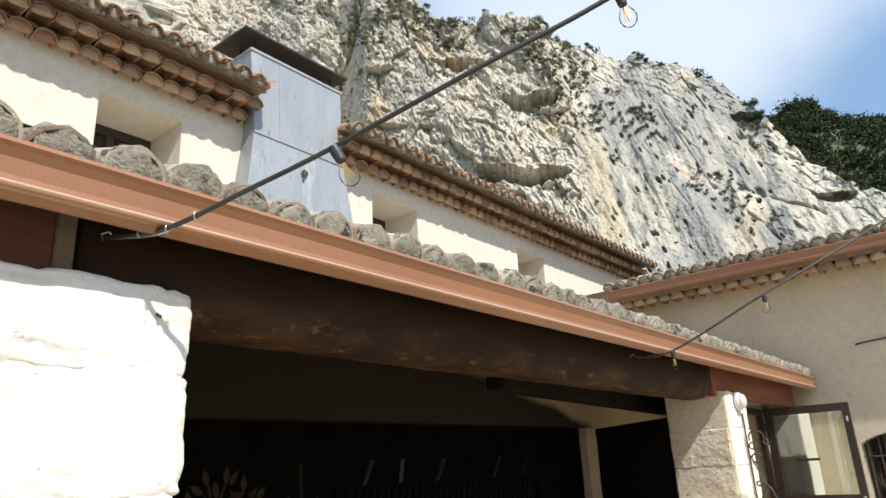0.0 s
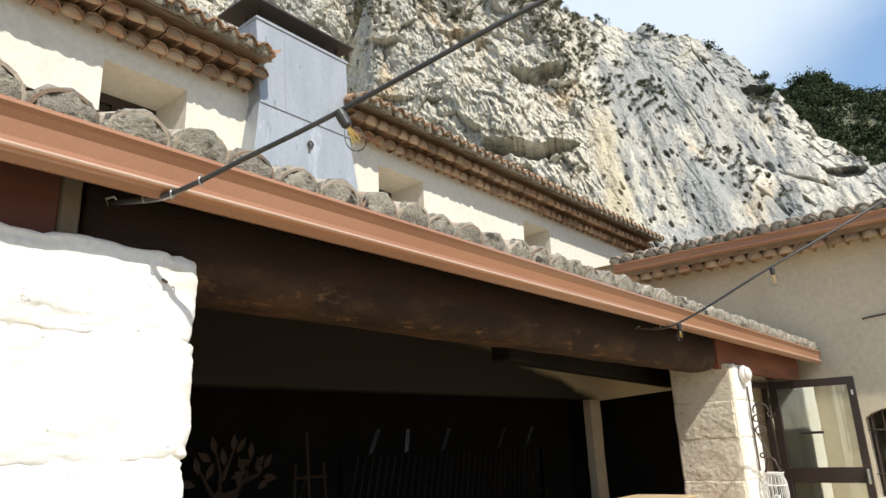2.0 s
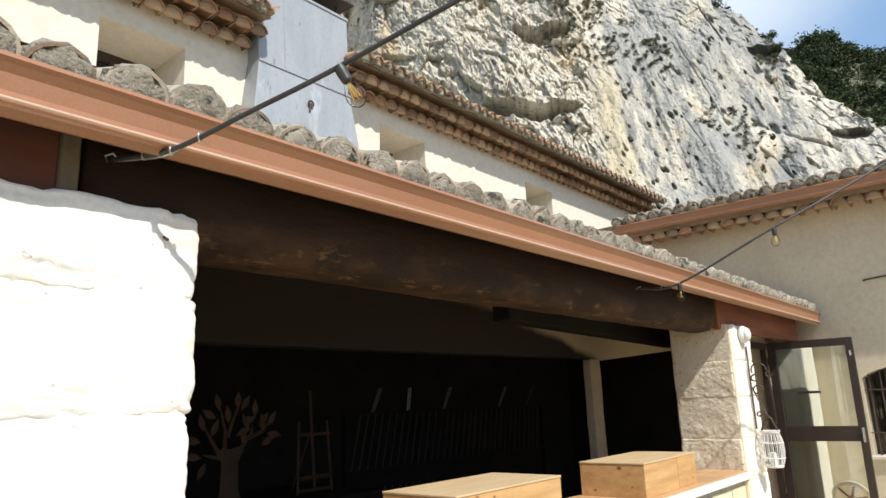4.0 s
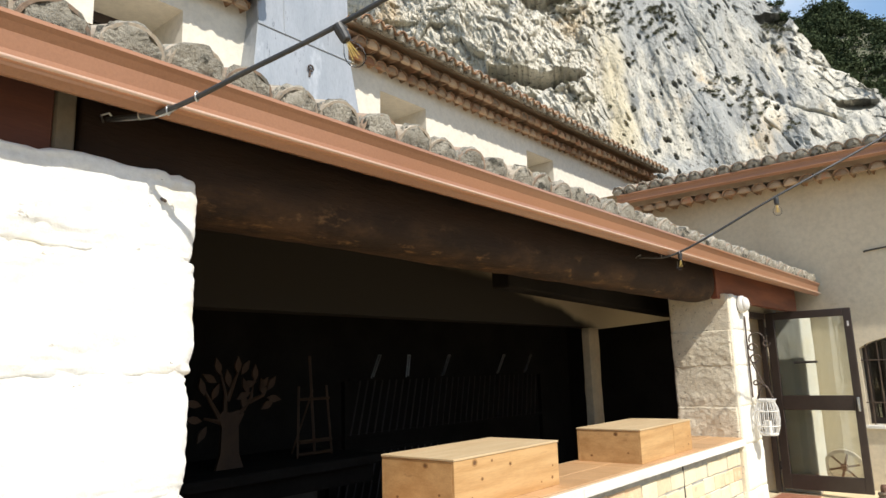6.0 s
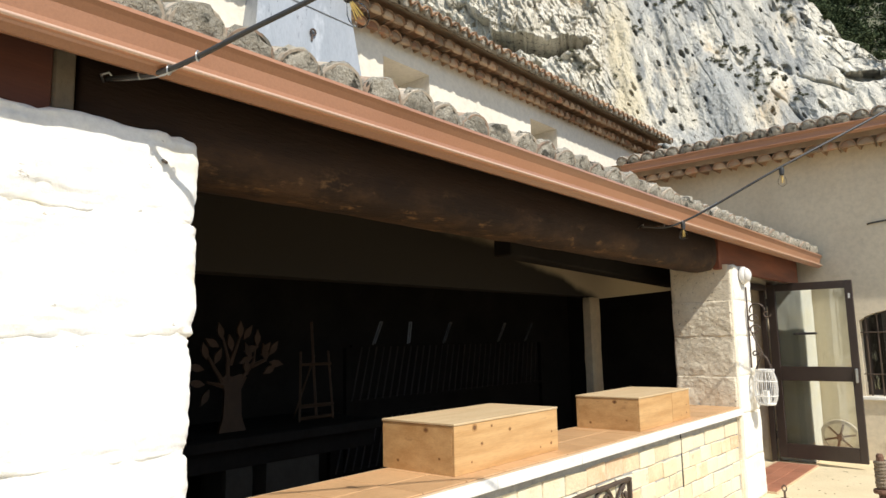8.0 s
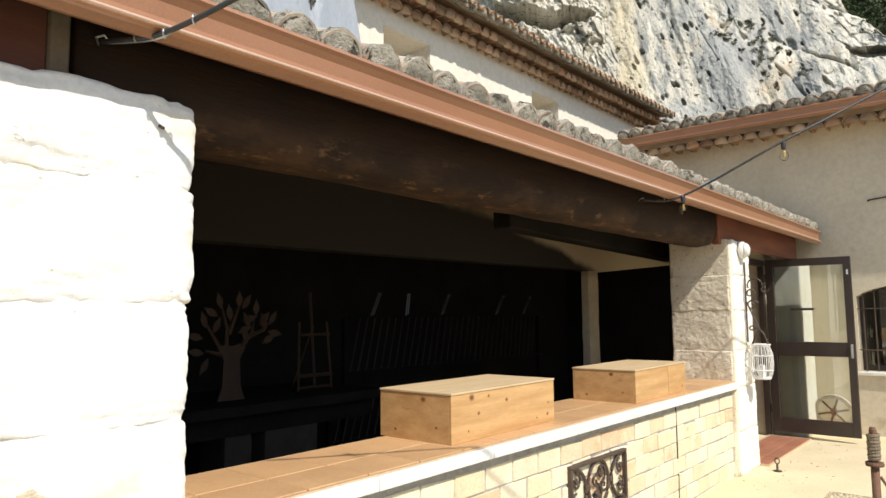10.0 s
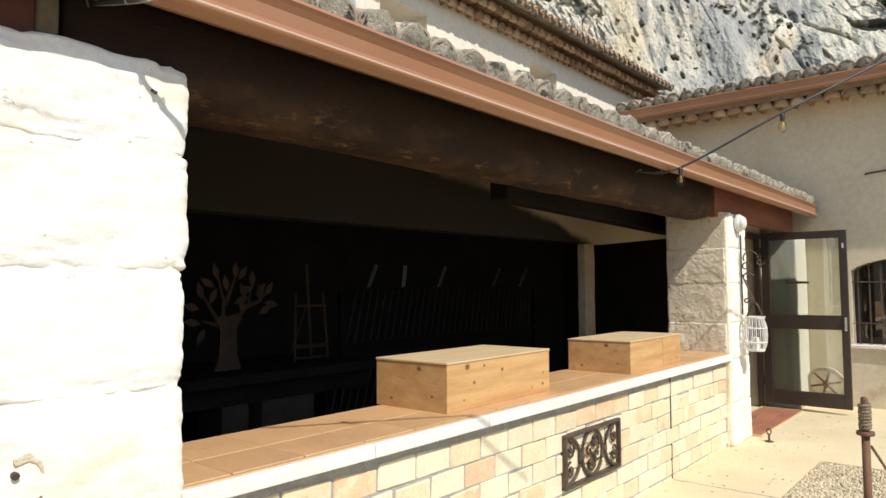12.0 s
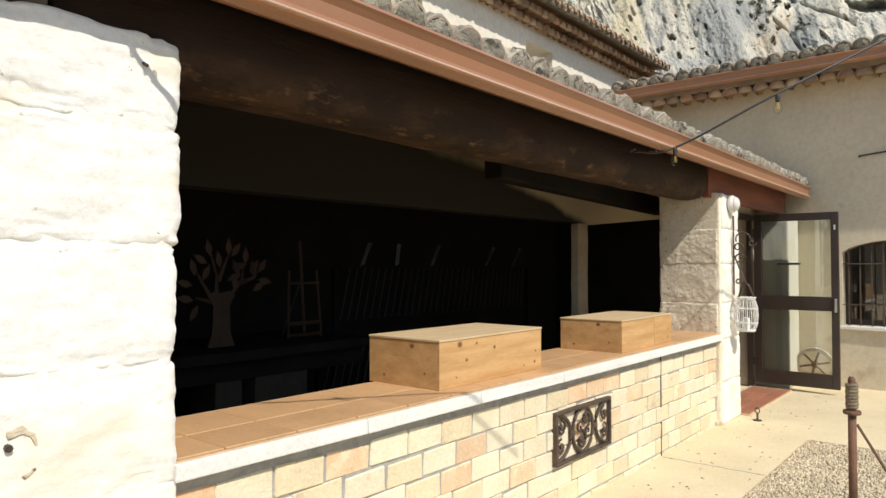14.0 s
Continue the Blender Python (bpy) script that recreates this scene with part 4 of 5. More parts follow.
easel = thing("easel", "dark wooden table easel standing on the hearth", "easel")
EX, EY, EZ = 4.20, 5.15, 0.92
for name, pts, r in (("leg", [(EX - 0.20, EY, EZ), (EX - 0.17, EY + 0.03, EZ + 0.64)], 0.014), ("leg", [(EX + 0.20, EY, EZ), (EX + 0.16, EY + 0.03, EZ + 0.64)], 0.014),
                     ("mast", [(EX, EY + 0.01, EZ + 0.05), (EX - 0.03, EY + 0.05, EZ + 0.92)], 0.016), ("rail", [(EX - 0.18, EY, EZ + 0.52), (EX + 0.17, EY, EZ + 0.52)], 0.013),
                     ("rail", [(EX - 0.19, EY - 0.01, EZ + 0.14), (EX + 0.19, EY - 0.01, EZ + 0.14)], 0.018), ("rail", [(EX - 0.19, EY, EZ + 0.03), (EX + 0.19, EY, EZ + 0.03)], 0.016),
                     ("back_leg", [(EX, EY + 0.04, EZ + 0.6), (EX, EY + 0.35, EZ)], 0.012)):
    part(name, tube(pts, r, 4), M["tree_cut"], easel)

for x0, x1, za, zb in ((5.0, 8.75, 1.02, 1.58), (4.78, 6.4, 0.30, 0.80)):
    rack = thing("grill_rack", "dark rack of slanted bars against the hearth wall", "rack", "grill racks in the hearth")
    n = int((x1 - x0) / 0.115)
    sl = link_bm("slat", tube([(0, 0, 0), (0.24, 0.10, zb - za)], 0.011, 5), M["dark_metal"])
    for k in range(n):
        piece("slat", sl, rack, Matrix.Translation((x0 + k * 0.115, 5.55, za)))
    part("rail", box(x0, x1 + 0.1, 5.60, 5.63, za - 0.03, za), M["black"], rack)
    part("rail", box(x0 + 0.1, x1 + 0.2, 5.66, 5.69, zb, zb + 0.03), M["black"], rack)
    part("post", box(x0 - 0.03, x0, 5.60, 5.66, 0.02, zb), M["black"], rack)
    part("post", box(x1 + 0.1, x1 + 0.13, 5.60, 5.66, 0.02, zb), M["black"], rack)
for x, tilt in ((5.36, 0.14), (5.93, 0.06), (6.58, 0.16), (7.75, 0.20), (8.42, 0.22)):
    h = thing("spit_handle", "pale steel spit handle rising from the rack", "spit", "spit handles")
    part("bar", tube([(x, 5.6, 1.61), (x + tilt, 5.62, 1.86)], 0.010, 6), M["steel"], h)
    part("bar", tube([(x + 0.035, 5.6, 1.62), (x + tilt + 0.035, 5.62, 1.86)], 0.008, 6), M["steel"], h)
    part("crosspiece", tube([(x + tilt - 0.005, 5.62, 1.86), (x + tilt + 0.04, 5.62, 1.86)], 0.009, 6), M["steel"], h)

# ---- boxes on the counter ----
CT = 0.936


def pine_box(label, x0, x1, y0, y1, h, turn=0.0, split=None):
    b = thing("wooden_box", label, "box", "boxes on the counter", at=((x0 + x1) / 2, (y0 + y1) / 2, CT))
    b.rotation_euler.z = radians(turn)
    w, d, t = (x1 - x0) / 2, (y1 - y0) / 2, 0.018
    fronts = [(-w, w)] if split is None else [(-w, split - 0.0035), (split + 0.0035, w)]
    for a, c in fronts:
        fbd = part("front_board", box(a, c, -d, -d + t, 0, h - 0.014, 0.0015), M["pine"], b)
    part("back_board", box(-w, w, d - t, d, 0, h - 0.014, 0.0015), M["pine"], b)
    west_board = part("side_board", box(-w, -w + t, -d + t, d - t, 0, h - 0.014, 0.0015), M["pine"], b)
    part("side_board", box(w - t, w, -d + t, d - t, 0, h - 0.014, 0.0015), M["pine"], b)
    part("lid", box(-w - 0.004, w + 0.004, -d - 0.004, d + 0.004, h - 0.012, h, 0.002), M["ply"], b, "pale plywood lid")
    knot = link_bm("knot", lathe([(0.0, 0.0), (0.0085, 0.0), (0.010, 0.0006), (0.0, 0.0008)], 10), M["knot"])
    ring = link_bm("knot_ring", lathe([(0.0, 0.0), (0.016, 0.0), (0.017, 0.0003), (0.0, 0.0004)], 14), M["knot_ring"])
    for fx, fz, size in ((-0.66, 0.86, 1.5), (-0.36, 0.84, 0.7), (-0.54, 0.52, 0.8), (-0.02, 0.70, 0.9), (0.86, 0.46, 0.6), (0.84, 0.2, 0.8), (0.6, 0.16, 0.5), (-0.72, 0.2, 0.5)):
        if a < fx * w < c:
            m_ = Matrix.Translation((fx * w, -d, fz * h)) @ Matrix.Rotation(radians(90), 4, "X") @ Matrix.Diagonal((size, size * 0.8, 1, 1))
            piece("knot_ring", ring, fbd, m_)
            piece("knot", knot, fbd, m_)
    for fy, fz, size in ((-0.25, 0.84, 1.2), (0.55, 0.18, 0.7), (-0.6, 0.3, 0.6)):
        m_ = Matrix.Translation((-w, fy * d, fz * h)) @ Matrix.Rotation(radians(-90), 4, "Y") @ Matrix.Diagonal((size * 0.8, size, 1, 1))
        piece("knot_ring", ring, west_board, m_)
        piece("knot", knot, west_board, m_)
    return b


pine_box("honey-coloured pine box with a pale plywood lid", 2.805, 3.855, 2.335, 2.86, 0.268, 0.5)
pine_box("honey-coloured pine box with a split front board", 4.90, 5.97, 2.275, 2.80, 0.25, 1.5, 0.13)

# ---- iron grille in the counter ----
gr = thing("iron_grille", "wrought iron scroll grille set on the brick counter", "grille")
GX0, GX1, GZ0, GZ1, GY = 3.852, 4.638, 0.312, 0.657, 2.235
for a, b, c, d in ((GX0, GX1, GZ1 - 0.022, GZ1), (GX0, GX1, GZ0, GZ0 + 0.022), (GX0, GX0 + 0.024, GZ0 + 0.022, GZ1 - 0.022), (GX1 - 0.024, GX1, GZ0 + 0.022, GZ1 - 0.022)):
    part("frame_bar", box(a, b, GY - 0.014, GY + 0.035, c, d, 0.004), M["iron"], gr)
gz, gc = (GZ0 + GZ1) / 2, (GX0 + GX1) / 2


def scroll(cx, cz, r0, r1, a0, a1, thick=0.0085):
    part("scroll", tube([(x, GY + 0.004, z) for x, z in spiral(cx, cz, r0, r1, a0, a1, 20)], thick, 6), M["iron"], gr)


for side in (1, -1):
    edge = GX0 if side == 1 else GX1
    bow = [(edge + side * (0.03 + 0.185 * math.cos(radians(a))), GY + 0.006, gz + 0.148 * math.sin(radians(a))) for a in range(-88, 89, 11)]
    part("bow", tube(bow, 0.0125, 6), M["iron"], gr)
    oval = [(gc + side * 0.142 * math.cos(radians(a)), GY + 0.010, gz + 0.150 * math.sin(radians(a))) for a in range(-88, 89, 11)]
    part("bow", tube(oval, 0.0125, 6), M["iron"], gr)
    for up in (1, -1):
        scroll(edge + side * 0.085, gz + up * 0.062, 0.055, 0.012, 90, 90 - 420 * side * up)
        part("bud", lathe([(0, -0.012), (0.015, -0.006), (0.017, 0.004), (0.0, 0.012)], 10), M["iron"], gr).matrix_basis = pose(edge + side * 0.085, GY, gz + up * 0.062, 90)
    part("collar", box(gc + side * 0.160 - 0.022, gc + side * 0.160 + 0.022, GY - 0.010, GY + 0.022, gz - 0.018, gz + 0.018, 0.005), M["iron"], gr)
    scroll(gc + side * 0.03, gz + side * 0.066, 0.066, 0.012, -90 * side, (-90 + 440) * side, 0.0105)
    scroll(gc - side * 0.055, gz + side * 0.02, 0.042, 0.010, 60 * side, 400 * side)
    part("rosette", lathe([(0, -0.014), (0.020, -0.008), (0.024, 0.004), (0.0, 0.012)], 10), M["iron"], gr).matrix_basis = pose(gc + side * 0.03, GY, gz + side * 0.066, 90)

# ---- pillar lamp, bracket and lantern ----
lamp = thing("wall_lamp", "round white outdoor lamp on the pillar", "wall lamp")
part("housing", lathe([(0.0, 0.0), (0.085, 0.0), (0.092, 0.012), (0.088, 0.04), (0.07, 0.05), (0.0, 0.05)], 24), M["white_metal"], lamp, smooth=True).matrix_basis = pose(7.40, 2.20, 2.25, 90)
part("globe", lathe([(0.072, 0.05), (0.074, 0.06), (0.06, 0.08), (0.035, 0.092), (0.0, 0.096)], 24), M["white_metal"], lamp, "white glass globe", smooth=True).matrix_basis = pose(7.40, 2.20, 2.25, 90)
br = thing("bracket", "black wrought iron scroll bracket on the pillar", "bracket")
BX = 7.46
part("back_bar", tube([(BX, 2.185, 1.30), (BX, 2.185, 2.13)], 0.009, 6), M["iron"], br)
for cy, cz, r0, r1, a0, a1 in ((2.10, 1.88, 0.085, 0.06, 180, -20), (2.0, 1.845, 0.04, 0.015, 180, 500), (2.14, 1.80, 0.05, 0.012, 180, -200), (2.125, 1.68, 0.06, 0.012, 160, -260), (2.14, 1.44, 0.035, 0.01, 200, -160), (2.09, 1.42, 0.03, 0.01, 20, 380)):
    part("scroll", tube([(BX, y, z) for y, z in spiral(cy, cz, r0, r1, a0, a1, 20)], 0.008, 6), M["iron"], br)
part("brace", tube([(BX, 2.18, 1.72), (BX, 2.13, 1.58), (BX, 2.07, 1.45), (BX, 2.06, 1.40)], 0.007, 6), M["iron"], br)
lan = thing("lantern", "white woven cage lantern hanging from the bracket", "lantern", at=(BX, 2.065, 0.93))
prof = [(0.075, 0.0), (0.10, 0.06), (0.112, 0.16), (0.105, 0.26), (0.08, 0.33), (0.09, 0.345)]
part("base", lathe([(0, 0), (0.085, 0), (0.09, 0.015), (0.085, 0.025), (0, 0.02)], 18), M["white_metal"], lan)
for k in range(18):
    a = 2 * math.pi * k / 18
    part("rib", tube([(r * math.cos(a), r * math.sin(a), z) for r, z in prof], 0.005, 5), M["white_metal"], lan)
for r, z in ((0.108, 0.09), (0.109, 0.235), (0.086, 0.335), (0.092, 0.35)):
    part("hoop", tube([(r * math.cos(k * math.pi / 10), r * math.sin(k * math.pi / 10), z) for k in range(21)], 0.006, 5), M["white_metal"], lan)
part("handle", tube([(0, -0.08, 0.34), (0, -0.03, 0.47), (0, 0.0, 0.50), (0, 0.03, 0.47), (0, 0.08, 0.34)], 0.011, 6), M["iron"], lan, "dark strap handle")
part("candle", lathe([(0, 0.02), (0.035, 0.02), (0.035, 0.14), (0, 0.145)], 14), M["white_edge"], lan)

# ---- string lights ----


def bulb(at, s=1.0):
    b = thing("light_bulb", "clear glass bulb with visible filament on a black cable", "bulb", "string light bulbs", at=at)
    part("socket", lathe([(0, 0.0), (0.016 * s, 0.0), (0.018 * s, -0.02 * s), (0.016 * s, -0.05 * s), (0.013 * s, -0.055 * s), (0, -0.055 * s)], 14), M["cable"], b, "black rubber socket")
    gl = part("glass", lathe([(0.012 * s, -0.052 * s), (0.016 * s, -0.065 * s), (0.028 * s, -0.088 * s), (0.031 * s, -0.105 * s), (0.026 * s, -0.124 * s), (0.012 * s, -0.136 * s), (0.0, -0.138 * s)], 20), M["bulb"], b, smooth=True)
    for k in range(4):
        a = k * math.pi / 2 + 0.4
        part("filament", tube([(0.004 * s * math.cos(a), 0.004 * s * math.sin(a), -0.06 * s), (0.012 * s * math.cos(a), 0.012 * s * math.sin(a), -0.112 * s)], 0.0016 * s, 4), M["filament"], gl)
    return b


def smooth_line(pts, n=8):
    """A curve through points."""
    pts = [Vector(p) for p in pts]
    ext = [pts[0] * 2 - pts[1]] + pts + [pts[-1] * 2 - pts[-2]]
    out = []
    for a, b, c, d in zip(ext, ext[1:], ext[2:], ext[3:]):
        for i in range(n):
            t = i / n
            out.append(0.5 * ((2 * b) + (c - a) * t + (2 * a - 5 * b + 4 * c - d) * t * t + (3 * b - a - 3 * c + d) * t ** 3))
    return out + [pts[-1]]


S1 = [(0.925, 2.24, 2.525), (1.020, 2.01, 2.524), (1.155, 1.75, 2.625), (1.30, 1.50, 2.74), (1.53, 1.05, 2.95), (1.75, 0.70, 3.14), (2.1, 0.1, 3.5), (2.6, -0.9, 4.1)]
S2 = [(5.10, 2.24, 2.503), (5.25, 1.97, 2.527), (5.54, 1.30, 2.90), (6.30, 0.45, 3.49), (7.0, -0.4, 4.2)]
for pts in (S1, S2):
    c = thing("light_cable", "black rubber string light cable fixed to the beam", "cable", "string light cables")
    part("cable", tube(smooth_line(pts), 0.0088, 8), M["cable"], c, smooth=True)
    p0, p1_ = Vector(pts[0]), Vector(pts[1])
    part("hook", tube([p0 + Vector((0, 0.07, 0.0)), p0 + Vector((0, 0.03, 0.0)), p0 + Vector((-0.02, 0, 0.01)), p0 + Vector((0, -0.012, 0.02)), p0 + Vector((0.018, 0, 0.01))], 0.004, 6), M["steel"], c, "steel eye hook")
    wire = [p0 + Vector((0, 0, -0.004)), p0.lerp(p1_, 0.4) + Vector((0.012, 0, -0.010)), p0.lerp(p1_, 0.9) + Vector((0.008, 0, -0.012)), p1_.lerp(Vector(pts[2]), 0.35) + Vector((0.004, -0.008, 0.004))]
    part("stay_wire", tube(smooth_line(wire), 0.004, 6), M["steel"], c, "thin steel stay wire")
    for q, d in ((p0.lerp(p1_, 0.55), p1_ - p0), (p1_, Vector(pts[2]) - p1_), (p1_.lerp(Vector(pts[2]), 0.35), Vector(pts[2]) - p1_)):
        side = d.normalized().cross(Vector((0, 0, 1))).normalized()
        part("clip", tube([q + side * 0.011 * math.cos(a_ * math.pi / 6) + Vector((0, 0, 0.016 * math.sin(a_ * math.pi / 6) - 0.003)) for a_ in range(13)], 0.003, 6), M["steel"], c, "steel cable clip")
bulb((1.30, 1.50, 2.742), 1.12).rotation_euler = (-0.33, -0.36, 0)
bulb((1.80, 0.66, 3.185), 0.95).rotation_euler = (-0.15, -0.22, 0)
bulb((5.255, 1.97, 2.523), 1.0)
bulb((5.545, 1.295, 2.898), 1.05)
wc = thing("wall_cable", "black cable fixed to the cream side wall", "cable")
part("cable", tube(smooth_line([(10.412, 1.455, 3.045), (10.405, 1.42, 3.06), (10.40, 1.14, 3.085), (10.395, 0.21, 3.165)]), 0.011, 6), M["cable"], wc)

# ---- things on the ground ----
post = thing("rope_post", "rusty steel post wrapped with rope at its top", "post", at=(4.5, 0.68, -0.012))
post.scale = (0.72, 0.72, 0.965)
part("pole", lathe([(0, 0), (0.031, 0), (0.030, 0.82), (0.0, 0.82)], 14), M["rust"], post, smooth=True)
part("collar", lathe([(0.03, 0.80), (0.062, 0.80), (0.066, 0.81), (0.062, 0.822), (0.03, 0.822)], 16), M["rust"], post)
for k in range(8):
    z = 0.836 + k * 0.0185
    part("rope_turn", tube([((0.036 + 0.003 * (k % 2)) * math.cos(a * math.pi / 8), (0.036 + 0.003 * (k % 2)) * math.sin(a * math.pi / 8), z + 0.012 * a / 16) for a in range(17)], 0.011, 6), M["rope"], post, "sisal rope turn")
part("cap", lathe([(0.0, 0.82), (0.027, 0.82), (0.027, 1.005), (0.018, 1.02), (0, 1.02)], 12), M["rust"], post)
part("stay", tube([(0.02, -0.03, 0.74), (0.0, -0.30, 0.40), (-0.02, -0.62, 0.01)], 0.010, 6), M["rust"], post)

hook = thing("floor_hook", "rusty ring bolt set in the path", "hook", at=(7.58, 2.0, 0))
hook.scale = (0.62, 0.62, 0.8)
part("plate", lathe([(0, 0), (0.07, 0), (0.07, 0.01), (0.02, 0.014), (0, 0.014)], 14), M["iron"], hook)
part("stem", tube([(0.0, 0, 0.01), (0.0, 0, 0.10)], 0.018, 8), M["iron"], hook)
part("ring", tube([(0.0, 0.035 * math.cos(a * math.pi / 8), 0.13 + 0.035 * math.sin(a * math.pi / 8)) for a in range(17)], 0.010, 6), M["iron"], hook)

wh = thing("cart_wheel", "old spoked cart wheel leaning on the cream wall", "wheel", at=(10.22, 1.98, 0.05))
WR, WZ = 0.235, 0.235
part("rim", lathe([(WR - 0.045, -0.02), (WR, -0.02), (WR, 0.02), (WR - 0.045, 0.02), (WR - 0.045, -0.02)], 32), M["old_wood"], wh, "weathered pale wooden rim").matrix_basis = pose(0.06, 0, WZ, 0, 78, 0)
part("hub", lathe([(0, -0.04), (0.04, -0.04), (0.045, 0.0), (0.04, 0.04), (0, 0.04)], 16), M["rust"], wh).matrix_basis = pose(0.06, 0, WZ, 0, 78, 0)
for k in range(6):
    a = k * math.pi / 3 + 0.3
    m_ = pose(0.06, 0, WZ, 0, 78, 0)
    part("spoke", tube([m_ @ Vector((0.035 * math.cos(a), 0.035 * math.sin(a), 0)), m_ @ Vector(((WR - 0.03) * math.cos(a), (WR - 0.03) * math.sin(a), 0))], 0.014, 6), M["rust"], wh)

# ---- cliff ----


class Lattice:
    """Smooth value noise on a repeating lattice."""

    def __init__(self, seed, n=128):
        self.n, self.g = n, np.random.default_rng(seed).uniform(-1, 1, (n, n))

    def __call__(self, x, y):
        xi, yi = np.floor(x).astype(int), np.floor(y).astype(int)
        fx, fy = x - xi, y - yi
        fx, fy = fx * fx * (3 - 2 * fx), fy * fy * (3 - 2 * fy)
        n, g = self.n, self.g
        a, b = g[xi % n, yi % n], g[(xi + 1) % n, yi % n]
        c, d = g[xi % n, (yi + 1) % n], g[(xi + 1) % n, (yi + 1) % n]
        return (a * (1 - fx) + b * fx) * (1 - fy) + (c * (1 - fx) + d * fx) * fy


LAT = [Lattice(k) for k in range(9)]
SKY_AZ = np.array([8.0, 30, 40, 44.2, 48.7, 53, 57, 60.3, 61.7, 66.2, 71, 75.4, 78.6, 79.6, 80.1, 81.6, 83.8, 85, 87, 92, 110])
SKY_EL = np.array([41.0, 41, 40.5, 39.2, 38.3, 36.4, 36.6, 36.2, 34.6, 33.0, 31.3, 28.9, 26.3, 24.5, 23.7, 21.4, 18.9, 17.7, 17.3, 14, 8])
FAR_AZ = np.array([8.0, 34, 42, 44.5, 57, 61, 68, 78.5, 84, 92, 110])
FAR = np.array([77.0, 72, 69, 62, 60, 61, 63, 65, 61, 57, 53])
az_line = np.concatenate([np.linspace(8, 27.5, 24), np.linspace(28, 88, 1180), np.linspace(88.6, 110, 24)])
h_line = np.concatenate([np.linspace(0, 0.28, 10), np.linspace(0.285, 1.0, 500)])
NU, NV = len(az_line), len(h_line)
az, hh = np.meshgrid(az_line, h_line, indexing="ij")
far = np.interp(az, FAR_AZ, FAR)
top = 1.65 + far * np.tan(np.radians(np.interp(az, SKY_AZ, SKY_EL))) + 0.45 * LAT[0](az * 0.6, az * 0) + 0.3 * LAT[1](az * 1.9, az * 0)
dist, zz = far - 12 * (1 - hh) - 3 * (1 - hh * hh), hh * top         # the face leans back towards the top
el = np.degrees(np.arctan2(zz - 1.65, dist))
s = az * 1.05                                            # metres along the face, near enough
w1, w2 = LAT[6](s * 0.5, zz * 0.5), LAT[7](s * 0.5 + 9, zz * 0.5)
w3, w4 = LAT[4](s * 1.7, zz * 1.7), LAT[5](s * 1.7 + 4, zz * 1.7)
edge_az = np.interp(el, [14, 18.9, 22.3, 26.8, 32.9, 40], [65.2, 64.8, 63.9, 64.6, 62.8, 62.0])
west = 1 / (1 + np.exp((az - edge_az - 0.25 * w1) / 0.16))           # broken rock; east of it the slab
high = 1 / (1 + np.exp((np.interp(az, SKY_AZ, SKY_EL) - 2.6 - el + w1) / 0.5))   # weathered crest of the slab


def facets(k, u, v, tilt_):
    """Broken faces: each cell of a scattered lattice is a plane of its own height and tilt; also the distance to its rim."""
    iu, iv = np.floor(u).astype(int), np.floor(v).astype(int)
    g0, g1, g2, g3, g4 = (LAT[(k + q) % 9].g for q in range(5))
    best, second, height = np.full(u.shape, 9.0), np.full(u.shape, 9.0), np.zeros(u.shape)
    for a in (-1, 0, 1):
        for b in (-1, 0, 1):
            ci, cj = (iu + a) % 128, (iv + b) % 128
            du, dv = u - (iu + a + 0.5 + 0.42 * g0[ci, cj]), v - (iv + b + 0.5 + 0.42 * g1[ci, cj])
            d = du * du + dv * dv
            near = d < best
            second = np.where(near, best, np.minimum(second, d))
            height = np.where(near, g2[ci, cj] + tilt_ * (g3[ci, cj] * du + g4[ci, cj] * dv), height)
            best = np.where(near, d, best)
    return height, np.sqrt(second) - np.sqrt(best)


t1, t2 = s + 0.5 * zz, zz - 0.5 * s                      # joints run down to the east
rel = 1.6 * LAT[0](s * 0.09, zz * 0.06) + 0.7 * LAT[1](s * 0.22, zz * 0.15)
f1, e1 = facets(0, t1 * 0.20 + 0.25 * w1, t2 * 0.11 + 0.25 * w2, 1.3)
f2, e2 = facets(2, t1 * 0.48 + 0.3 * w1, t2 * 0.24 + 0.3 * w2, 1.5)
f3, e3 = facets(4, t1 * 1.15 + 0.25 * w3, t2 * 0.50 + 0.25 * w4, 1.6)
f4, e4 = facets(6, t1 * 2.5 + 0.2 * w3, t2 * 1.05 + 0.2 * w4, 1.6)
rough_amp = 0.16 + 0.84 * west + 0.45 * high * (1 - west)
rel = rel + west * (0.62 * f1 + 0.34 * f2) + rough_amp * (0.20 * f3 + 0.14 * f4) + (0.03 + 0.05 * west) * LAT[3](t1 * 6, t2 * 3) + (0.025 + 0.05 * west) * LAT[2](t1 * 13, t2 * 7)
rel = rel - west * (0.14 * np.exp(-(e1 / 0.035) ** 2) + 0.07 * np.exp(-(e2 / 0.05) ** 2)) - rough_amp * 0.06 * np.exp(-(e3 / 0.09) ** 2)
slab_ = (1 - west) * (1 - 0.6 * high)
rel = rel + slab_ * (0.30 * LAT[2](s * 0.7 + 0.25 * zz, zz * 0.10) + 0.14 * LAT[5](s * 1.9 + 0.4 * zz, zz * 0.22) + 0.06 * LAT[8](s * 4.5 + zz, zz * 0.8))
rel = rel + 0.9 * west * np.exp(-((az - edge_az + 1.2) / 1.6) ** 2)  # the broken rock stands proud of the slab
